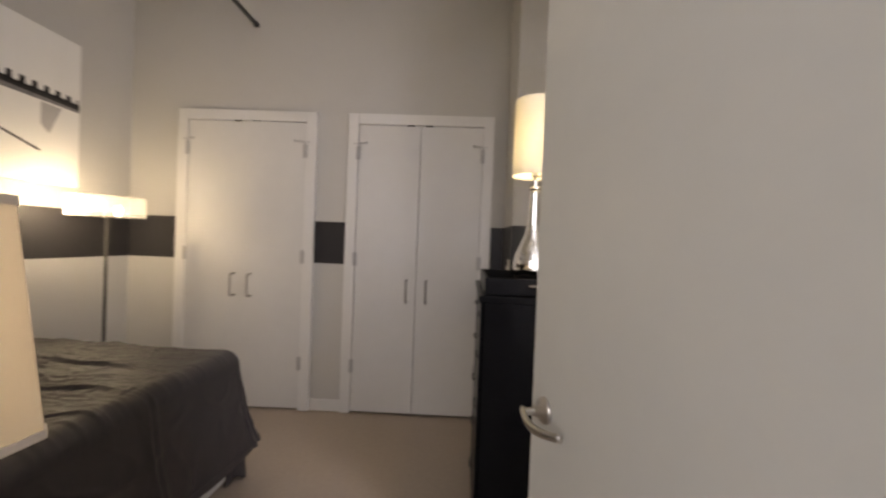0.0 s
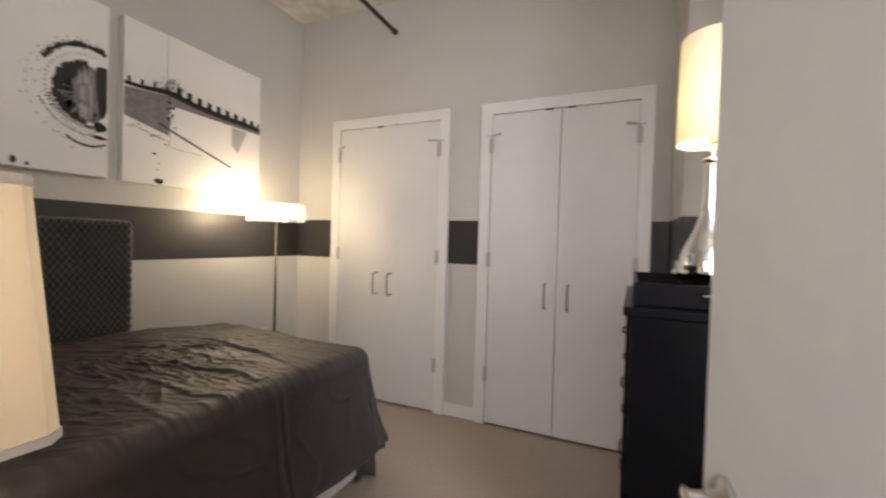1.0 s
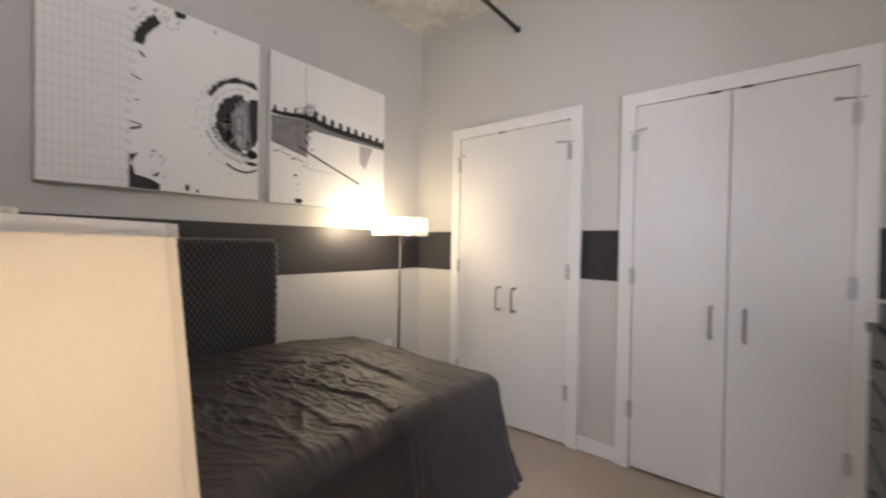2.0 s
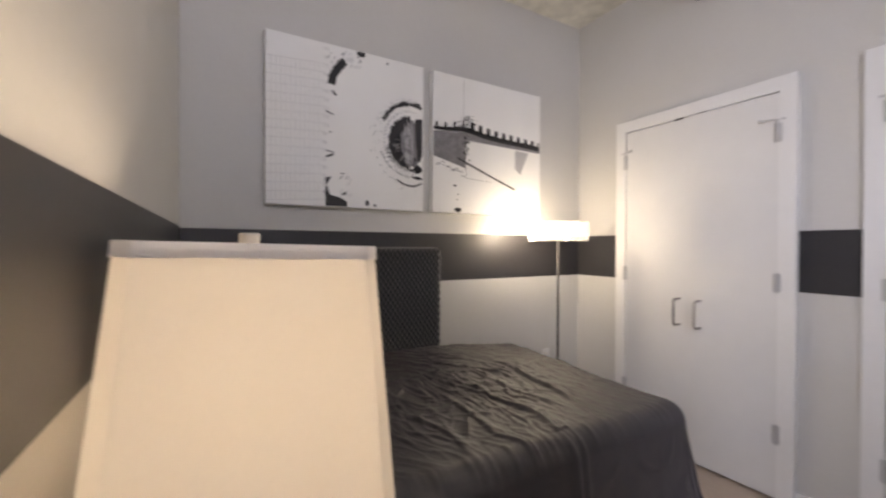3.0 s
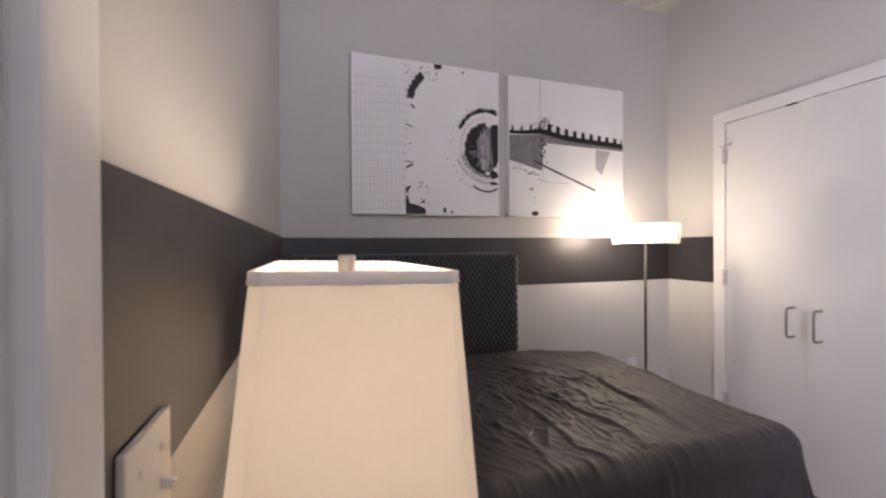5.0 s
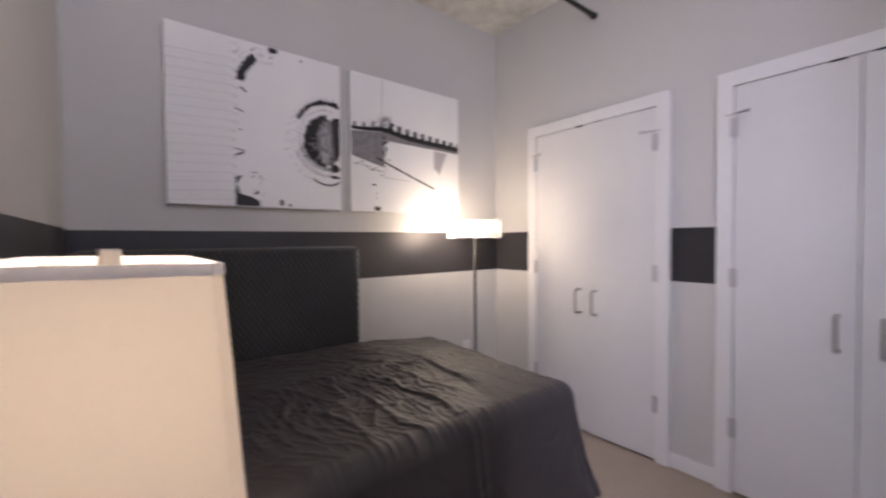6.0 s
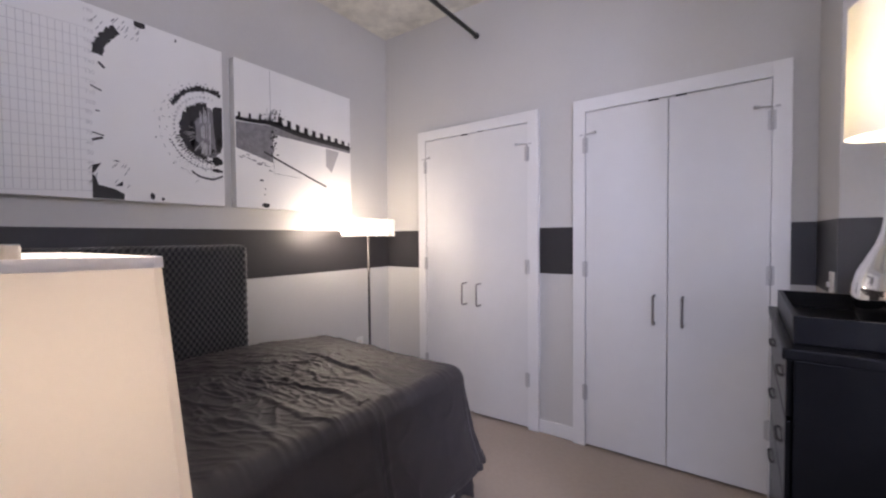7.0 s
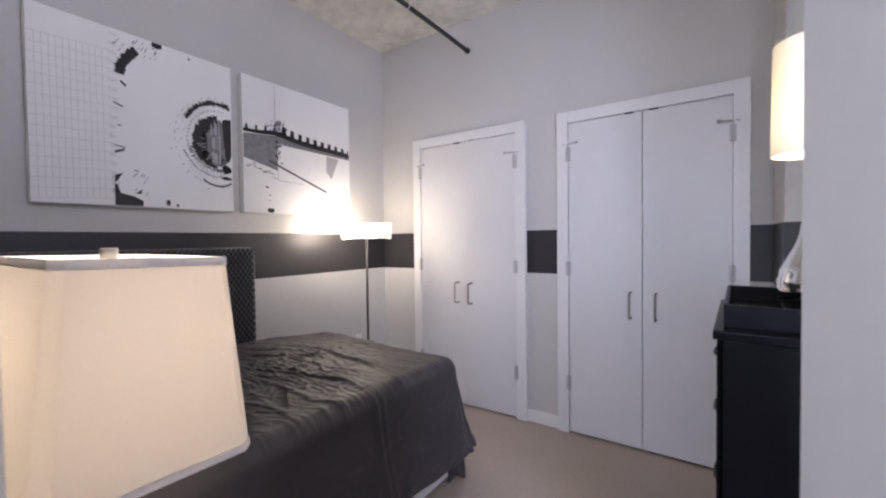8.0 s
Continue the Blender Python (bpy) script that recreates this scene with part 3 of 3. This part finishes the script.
# ---- nightstand and table lamp ----
ns = thing("nightstand", (-0.74, 0.465, 0), "small black wooden nightstand beside the bed", "nightstand")
part("top", boxes((-0.20, 0.20, -0.18, 0.18, 0.43, 0.455), bevel=0.004), BLACKWOOD, ns)
for x in (-0.185, 0.15):
    for y in (-0.165, 0.13):
        part("leg", boxes((x, x + 0.035, y, y + 0.035, 0, 0.43), bevel=0.003), BLACKWOOD, ns)
part("shelf", boxes((-0.15, 0.15, -0.13, 0.13, 0.14, 0.16), bevel=0.003), BLACKWOOD, ns)


def octagon(hx, hy, cut):
    return [(hx, -hy + cut), (hx, hy - cut), (hx - cut, hy), (-hx + cut, hy), (-hx, hy - cut), (-hx, -hy + cut), (-hx + cut, -hy), (hx - cut, -hy)]


def cut_shell(levels, thick):
    """A hollow cut-corner shell through (half x, half y, cut, z) levels."""
    bm = bmesh.new()
    rings = []
    for hx_, hy_, cut, z in levels:
        rings.append([bm.verts.new((x, y, z)) for x, y in octagon(hx_, hy_, cut)])
    for hx_, hy_, cut, z in reversed(levels):
        rings.append([bm.verts.new((x, y, z)) for x, y in octagon(hx_ - thick, hy_ - thick, cut)])
    for a, c in zip(rings, rings[1:] + rings[:1]):
        for i in range(8):
            bm.faces.new((a[i], a[(i + 1) % 8], c[(i + 1) % 8], c[i]))
    return bm


tl = thing("table_lamp", (-0.768, 0.456, 0.455), "table lamp with an ivory rectangular cut-corner shade, lit", "table lamp")
z0, z1 = 0.945 - 0.455, 1.262 - 0.455
T, B = (0.182, 0.107, 0.014), (0.213, 0.133, 0.018)


def at_level(f):
    return tuple(B[i] + (T[i] - B[i]) * f for i in range(3)) + (z0 + (z1 - z0) * f,)


shade = part("shade", cut_shell([at_level(0.02), at_level(0.5), at_level(0.98)], 0.0015), SHADE_LINEN, tl, "glowing ivory linen shade")
for f0, f1 in ((0.0, 0.035), (0.958, 1.0)):
    lo, hi = at_level(f0), at_level(f1)
    grow = 0.0016
    part("binding", cut_shell([(lo[0] + grow, lo[1] + grow, lo[2], lo[3]), (hi[0] + grow, hi[1] + grow, hi[2], hi[3])], 0.004), SHADE_TRIM, shade, "white cloth edge binding")
# the shade sits slightly askew on its harp
shade.rotation_euler = (radians(-1.2), 0, 0)
shade.location = (0, -z1 * math.sin(radians(1.2)), 0)
part("base", boxes((-0.08, 0.08, -0.06, 0.06, 0, 0.02), bevel=0.003), METAL, tl)
part("body", lathe([(0.045, 0.02), (0.05, 0.06), (0.05, 0.30), (0.03, 0.34), (0.012, 0.36), (0.012, 0.44)], 32), METAL, tl, smooth=True)
part("harp", tube([(0, -0.02, 0.44), (0, -0.045, 0.50), (0, -0.05, 0.60), (0, -0.03, 0.74), (0, 0, 0.776), (0, 0.03, 0.74), (0, 0.05, 0.60), (0, 0.045, 0.50), (0, 0.02, 0.44)], 0.0022, 8), METAL, tl)
part("spider", boxes((-0.172, 0.172, -0.002, 0.002, 0.776, 0.780), (-0.002, 0.002, -0.095, 0.095, 0.7765, 0.7795)), METAL, tl)
part("finial", lathe([(0.004, 0.783), (0.004, 0.792), (0.012, 0.793), (0.0125, 0.819), (0.011, 0.821)], 24), METAL, tl, "brushed metal finial")
part("socket", lathe([(0.012, 0.44), (0.016, 0.45), (0.016, 0.61)], 16), METAL, tl)
part("bulb", lathe([(0.012, 0.615), (0.014, 0.635), (0.026, 0.665), (0.028, 0.69), (0.021, 0.715), (0.006, 0.727)], 20), BULB_TABLE, tl, smooth=True)

# ---- floor lamp in the corner ----
fl = thing("floor_lamp", (-2.065, 2.335, 0), "slim floor lamp with a white drum shade, lit", "floor lamp")
part("base", lathe([(0.13, 0), (0.13, 0.012), (0.12, 0.02), (0.02, 0.024)], 40), METAL, fl)
part("pole", lathe([(0.0085, 0.024), (0.0085, 1.30)], 16), POLE, fl, "thin brushed metal pole", smooth=True)
R = 0.187
shade = part("shade", lathe([(R, 1.298), (R, 1.414), (R - 0.003, 1.414), (R - 0.003, 1.298)], 64, closed=True), SHADE_GLASS, fl, "glowing white frosted drum shade", smooth=False)
for deg in (-45 - 65, -45 + 62, 135):
    a = radians(deg)
    part("post", lathe([(0.0035, 1.292), (0.0035, 1.408)], 8, ((R + 0.003) * math.cos(a), (R + 0.003) * math.sin(a))), METAL, fl)
    part("arm", tube([(0, 0, 1.30), (R * math.cos(a), R * math.sin(a), 1.297)], 0.003, 8), METAL, fl)
BO = (-0.06, -0.15)
part("socket", lathe([(0.016, 1.295), (0.016, 1.310)], 16, BO), METAL, fl)
part("bulb", lathe([(0.010, 1.312), (0.013, 1.324), (0.0165, 1.340), (0.0165, 1.352), (0.012, 1.364), (0.004, 1.368)], 20, BO), BULB_FLOOR, fl, smooth=True)
part("socket", lathe([(0.016, 1.295), (0.016, 1.311)], 16, (-0.03, 0.11)), METAL, fl)
part("bulb", lathe([(0.010, 1.312), (0.013, 1.324), (0.0165, 1.340), (0.0165, 1.352), (0.012, 1.364), (0.004, 1.368)], 20, (-0.03, 0.11)), BULB_FRONT, fl, smooth=True)

# ---- dresser, tray and chrome lamp ----
dr = thing("dresser", (0.074, 1.490, 0), "tall black wooden chest of drawers", "dresser")
dr.rotation_euler[2] = radians(-2)
DL, DD, DH = 0.640, 0.50, 1.035
part("body", boxes((0.016, DD, 0.006, DL - 0.006, 0.06, DH - 0.026), bevel=0.003), BLACKWOOD, dr)
part("top", boxes((-0.004, DD + 0.004, -0.004, DL, DH - 0.025, DH), bevel=0.004), BLACKWOOD, dr)
part("plinth", boxes((0.03, DD - 0.01, 0.02, DL - 0.02, 0, 0.059)), BLACKWOOD, dr)
for z, zt_ in ((0.072, 0.262), (0.270, 0.474), (0.482, 0.686), (0.694, 0.872), (0.880, 1.006)):
    drawer = part("drawer", boxes((0.004, 0.0155, 0.014, DL - 0.014, z, zt_), bevel=0.003), BLACKWOOD, dr)
    zp = (z + zt_) / 2
    for y in (0.16, 0.48):
        part("pull", tube([(0.004, y - 0.045, zp), (0.001, y - 0.045, zp), (-0.003, y - 0.038, zp), (-0.004, y, zp), (-0.003, y + 0.038, zp), (0.001, y + 0.045, zp), (0.004, y + 0.045, zp)], 0.0036, 10), POLE, drawer, "dark metal drawer pull", smooth=True)

tray = thing("tray", (0.094, 1.545, DH), "black wooden serving tray with metal handles on the dresser", "tray")
tray.rotation_euler[2] = radians(-2)
TW, TLn, TH = 0.44, 0.54, 0.062
part("bottom", boxes((0.012, TW - 0.012, 0.012, TLn - 0.012, 0, 0.012)), TRAYWOOD, tray)
for dims in ((0, TW, 0, 0.012, 0, TH), (0, TW, TLn - 0.012, TLn, 0, TH), (0, 0.012, 0.012, TLn - 0.012, 0, TH), (TW - 0.012, TW, 0.012, TLn - 0.012, 0, TH)):
    part("side", boxes(dims, bevel=0.002), TRAYWOOD, tray)
for y, s in ((0.0, -1), (TLn, 1)):
    part("handle", tube([(TW / 2 - 0.06, y, 0.036), (TW / 2 - 0.055, y + 0.022 * s, 0.036), (TW / 2 + 0.055, y + 0.022 * s, 0.036), (TW / 2 + 0.06, y, 0.036)], 0.006, 10), CHROME, tray, "chrome tray handle", smooth=True)

CZ = DH + 0.012
cl = thing("chrome_lamp", (0.308, 1.765, CZ), "mirror-chrome gourd table lamp with a cream drum shade, lit", "table lamp")
prof = []
pts = ((0.0, 0.062), (0.010, 0.069), (0.030, 0.084), (0.060, 0.0955), (0.090, 0.0985), (0.120, 0.097), (0.160, 0.088), (0.20, 0.069), (0.24, 0.050), (0.275, 0.039), (0.31, 0.0335), (0.36, 0.0310), (0.42, 0.030), (0.478, 0.030))
pts = [(z * 0.865, r * 0.83) for z, r in pts]
for (za, ra), (zb, rb) in zip(pts, pts[1:]):
    for k in range(3):
        f = k / 3
        prof.append((ra + (rb - ra) * f, za + (zb - za) * f))
prof.append(pts[-1][::-1])
part("body", lathe(prof, 64), CHROME, cl, "mirror-polished chrome gourd body", smooth=True)
part("collar", lathe([(0.028, 0.4140), (0.030, 0.419), (0.028, 0.424), (0.007, 0.426), (0.007, 0.47)], 40), CHROME, cl, smooth=False)
zs0, zs1 = 1.516 - CZ, 1.835 - CZ
part("shade", lathe([(0.099, zs0), (0.095, zs1), (0.0935, zs1), (0.0975, zs0)], 72, closed=True), SHADE_DRUM, cl, "glowing cream cloth drum shade", smooth=False)
for a in (0, 120, 240):
    part("spider", tube([(0, 0, zs0 + 0.03), (0.096 * math.cos(radians(a)), 0.096 * math.sin(radians(a)), zs0 + 0.03)], 0.0018, 6), METAL, cl)
part("socket", lathe([(0.015, 0.471), (0.015, 0.53)], 16), METAL, cl)
part("bulb", lathe([(0.014, 0.531), (0.026, 0.57), (0.030, 0.605), (0.022, 0.64), (0.006, 0.65)], 20), BULB_CHROME, cl, smooth=True)

# ---- canvases ----
PZ0, PZ1, PX = 1.466, 2.315, -2.306
PH = PZ1 - PZ0


def canvas(y0, y1, label):
    c = thing("canvas_print", (PX, y0, PZ0), label, "wall art", "pair of canvases")
    part("stretched_canvas", boxes((XW - PX + 0.002, 0, 0, y1 - y0, 0, PH), bevel=0.003), CANVAS, c)
    return c


def ink(c, name, shapes, mat, lift=0.0012):
    """Flat printed shapes on a canvas; each is a ring of (u, v) from 0 to 1."""
    bm = bmesh.new()
    for ring in shapes:
        vs = [bm.verts.new((lift, u * PH * 1.01, v * PH)) for u, v in ring]
        f = bm.faces.new(vs)
    bmesh.ops.triangulate(bm, faces=bm.faces[:])
    return tagged(part(name, bm, mat, c), kind="stuff")


rnd = random.Random(5)


def rag(u, v, ru, rv, n=14, rough=0.45):
    return [(u + ru * (1 - rough * rnd.random()) * math.cos(2 * math.pi * i / n), v + rv * (1 - rough * rnd.random()) * math.sin(2 * math.pi * i / n)) for i in range(n)]


def bar(u0, v0, u1, v1, w):
    d = math.hypot(u1 - u0, v1 - v0)
    nx_, ny_ = -(v1 - v0) / d * w / 2, (u1 - u0) / d * w / 2
    return [(u0 + nx_, v0 + ny_), (u1 + nx_, v1 + ny_), (u1 - nx_, v1 - ny_), (u0 - nx_, v0 - ny_)]


def arc(u, v, ru, rv, w, a0, a1, ragged=0.0, n=40):
    """Pieces of a ragged ring, cut off at the canvas edge."""
    out_ = []
    for k in range(n):
        s0, s1 = radians(a0 + (a1 - a0) * k / n), radians(a0 + (a1 - a0) * (k + 1) / n)
        o = w * (1 + ragged * (rnd.random() - 0.3))
        i_ = w * ragged * 0.6 * rnd.random()
        q = [(u + (ru + o) * math.cos(s0), v + (rv + o) * math.sin(s0)), (u + (ru + o) * math.cos(s1), v + (rv + o) * math.sin(s1)),
             (u + (ru + i_) * math.cos(s1), v + (rv + i_) * math.sin(s1)), (u + (ru + i_) * math.cos(s0), v + (rv + i_) * math.sin(s0))]
        if max(p[0] for p in q) < 0.994:
            out_.append(q)
    return out_


ca = canvas(0.622, 1.480, "square white canvas with a graph grid and black ringed lens")
lines = []
for k in range(11):
    u = 0.03 + 0.265 * k / 10
    lines.append(bar(u, 0.03, u, 0.86, 0.0022))
for k in range(17):
    v = 0.03 + 0.83 * k / 16
    lines.append(bar(0.0, v - 0.01, 0.335, v + 0.012, 0.0022))
ink(ca, "grid_print", lines, LINEINK)
# column of figures beside the grid
for k in range(18):
    cu = bpy.data.curves.new("figure", "FONT")
    cu.body, cu.size = str(190 - 10 * k), 0.024
    tmp = bpy.data.objects.new("figure", cu)
    me = bpy.data.meshes.new_from_object(tmp)
    bpy.data.objects.remove(tmp)
    me.materials.clear()
    me.materials.append(LINEINK)
    ob = new("figure", me)
    ob.parent = ca
    ob.matrix_basis = Matrix.Translation((0.0014, 0.272, PH * (0.955 - 0.052 * k))) @ pose(0, 0, 0, 90, 0, 90)
black = []
black += arc(0.60, 0.72, 0.205, 0.215, 0.050, 128, 172, 0.25, 26)
black += [rag(0.56, 0.985, 0.032, 0.03, 12, 0.3), rag(0.735, 0.965, 0.006, 0.014), [(0.336, 0.004), (0.336, 0.13), (0.350, 0.115), (0.362, 0.075), (0.395, 0.062), (0.43, 0.058), (0.47, 0.035), (0.468, 0.004)], [(0.43, 0.075), (0.465, 0.105), (0.462, 0.078)],
          [(0.336, 0.13), (0.338, 0.175), (0.375, 0.19), (0.36, 0.165)], rag(0.44, 0.21, 0.018, 0.004), bar(0.34, 0.345, 0.39, 0.335, 0.006), bar(0.34, 0.305, 0.385, 0.325, 0.012), bar(0.34, 0.585, 0.385, 0.568, 0.007), bar(0.375, 0.715, 0.40, 0.69, 0.012),
          rag(0.36, 0.80, 0.012, 0.008), rag(0.365, 0.46, 0.012, 0.005), rag(0.60, 0.035, 0.016, 0.022), rag(0.65, 0.02, 0.010, 0.012)]
black = [[(min(max(u, 0.004), 0.992), min(max(v, 0.004), 0.996)) for u, v in r] for r in black]
LU, LV = 0.905, 0.460
black += arc(LU, LV, 0.205, 0.245, 0.030, 62, 152, 0.7, 50)
black += arc(LU, LV, 0.215, 0.225, 0.010, 200, 285, 0.9, 40)[::2]
black += arc(LU, LV, 0.165, 0.175, 0.022, 195, 300, 0.9, 50)[::2]
black += arc(LU, LV, 0.195, 0.285, 0.012, 240, 300, 0.5, 40)
black += arc(LU, LV, 0.082, 0.100, 0.076, 92, 265, 0.22, 80)
black += [[(0.934, 0.618), (0.95, 0.632), (0.992, 0.636), (0.992, 0.395), (0.962, 0.402), (0.945, 0.43), (0.938, 0.50)], rag(0.957, 0.285, 0.040, 0.032, 18, 0.35), rag(0.955, 0.225, 0.040, 0.014, 14, 0.4), rag(0.968, 0.39, 0.024, 0.06, 18, 0.4), rag(0.815, 0.44, 0.022, 0.11, 20, 0.3)]
for k in range(26):
    black.append(rag(rnd.uniform(0.885, 0.985), rnd.uniform(0.27, 0.40), rnd.uniform(0.004, 0.016), rnd.uniform(0.003, 0.012), 9, 0.6))
for k in range(90):
    a = radians(rnd.uniform(95, 300))
    r = rnd.uniform(0.15, 0.30)
    black.append(rag(min(0.985, LU + r * math.cos(a)), LV + 1.1 * r * math.sin(a), rnd.uniform(0.001, 0.006), rnd.uniform(0.001, 0.005), 6))
black = [[(min(u, 0.993), v) for u, v in r] for r in black]
ink(ca, "black_print", black, INK, 0.0018)
grey = [[(min(u, 0.992), v) for u, v in rag(0.905, 0.455, 0.105, 0.165, 40, 0.12)]]
for k in range(40):
    u = rnd.uniform(0.44, 0.56) if k < 14 else rnd.uniform(0.33, 0.50)
    v = rnd.uniform(0.90, 0.985) if k < 24 else rnd.uniform(0.03, 0.2)
    grey.append(bar(u, v, u - 0.012, v - 0.02, 0.003))
ink(ca, "grey_print", grey, GREYINK, 0.0014)
pale = []
# upright streaks of light across the lens
for k in range(11):
    u = 0.852 + 0.0072 * k
    half = 0.15 * math.sqrt(max(0.05, 1 - ((u - 0.895) / 0.080) ** 2))
    for piece in range(3):
        v0 = LV - half + 2 * half * (piece + 0.12 * rnd.random()) / 3
        if rnd.random() < (0.9 if 2 <= k <= 6 else 0.45):
            pale.append(bar(u, v0, u + 0.001, v0 + 2 * half / 3 * rnd.uniform(0.6, 1.0), 0.0035 + 0.003 * rnd.random()))
for k in range(14):
    a = radians(rnd.uniform(170, 265))
    r0, r1 = rnd.uniform(0.07, 0.10), rnd.uniform(0.11, 0.14)
    pale.append(bar(LU + r0 * math.cos(a), LV + 1.12 * r0 * math.sin(a), LU + r1 * math.cos(a), LV + 1.12 * r1 * math.sin(a), 0.0025))
ink(ca, "pale_print", pale, PALEINK, 0.0022)
thin = []
for r in (0.185, 0.192, 0.262):
    thin += arc(LU, LV, r, r * 1.13, 0.003, 80, 285, 0.6, 60)[::3 if r > 0.2 else 2]
ink(ca, "thin_ring_print", thin, GREYINK, 0.0016)

cb = canvas(1.543, 2.400, "square white canvas with a black toothed diagonal band")
black = []
n = 44
for k in range(n):
    u0, u1 = k / n, (k + 1) / n

    def spine(u):
        return 0.600 + 0.022 * math.exp(-((u - 0.27) / 0.14) ** 2) - 0.045 * max(0, u - 0.25)
    w0 = 0.014 + 0.010 * min(1, u0 * 3)
    black.append([(u0 + 0.004, spine(u0) - w0), (u1 + 0.004, spine(u1) - w0), (u1 + 0.004, spine(u1) + w0 * rnd.uniform(0.5, 0.8)), (u0 + 0.004, spine(u0) + w0 * 0.6)])
for k in range(14):
    u = 0.02 + 0.073 * k
    w = 0.020 if k < 4 else 0.036
    if u + w > 0.99:
        w = 0.985 - u
    top_ = spine(u) + (0.045 if k < 4 else 0.075 - 0.002 * k)
    black.append([(u, spine(u)), (u + w, spine(u) - 0.004), (u + w - 0.002, top_ - 0.004), (u + 0.003, top_)])
for k in range(60):
    u = rnd.gauss(0.30, 0.05)
    black.append(rag(u, spine(u) + abs(rnd.gauss(0.05, 0.035)), rnd.uniform(0.002, 0.014), rnd.uniform(0.002, 0.012), 8))
for k in range(26):
    black.append(rag(0.275 + rnd.gauss(0, 0.014), rnd.uniform(0.37, 0.58), rnd.uniform(0.002, 0.015), rnd.uniform(0.003, 0.014), 8))
for k in range(30):
    u = 0.20 + 0.53 * k / 30
    v = 0.405 - 0.195 * (k / 30) ** 0.97
    black.append(bar(u, v, u + 0.021, v - 0.0088, 0.010 + 0.005 * rnd.random()))
black += [bar(0.275, 0.26, 0.275, 0.62, 0.002), bar(0.275, 0.26, 0.50, 0.25, 0.002), bar(0.255, 0.66, 0.255, 0.99, 0.002)]
black += [rag(0.21, 0.025, 0.035, 0.02, 12, 0.3), rag(0.18, 0.20, 0.016, 0.010), rag(0.20, 0.10, 0.010, 0.004), rag(0.205, 0.14, 0.008, 0.005)]
black = [[(min(max(u, 0.005), 0.992), min(max(v, 0.004), 0.996)) for u, v in r] for r in black]
ink(cb, "black_print", black, INK, 0.0018)
grey = [[(0.005, 0.40), (0.27, 0.335), (0.27, 0.60), (0.005, 0.575)], [(0.27, 0.54), (0.992, 0.525), (0.992, 0.565), (0.27, 0.60)]]
for k in range(14):
    u = rnd.uniform(0.02, 0.26)
    v = 0.385 - 0.25 * u - rnd.uniform(0.0, 0.05)
    grey.append(bar(u, v, u + 0.025, v - 0.006, 0.006))
ink(cb, "grey_print", grey, GREYINK, 0.0014)
ink(cb, "pale_print", [[(0.735, 0.38), (0.79, 0.33), (0.87, 0.515), (0.735, 0.522)]], PALEINK, 0.0012)
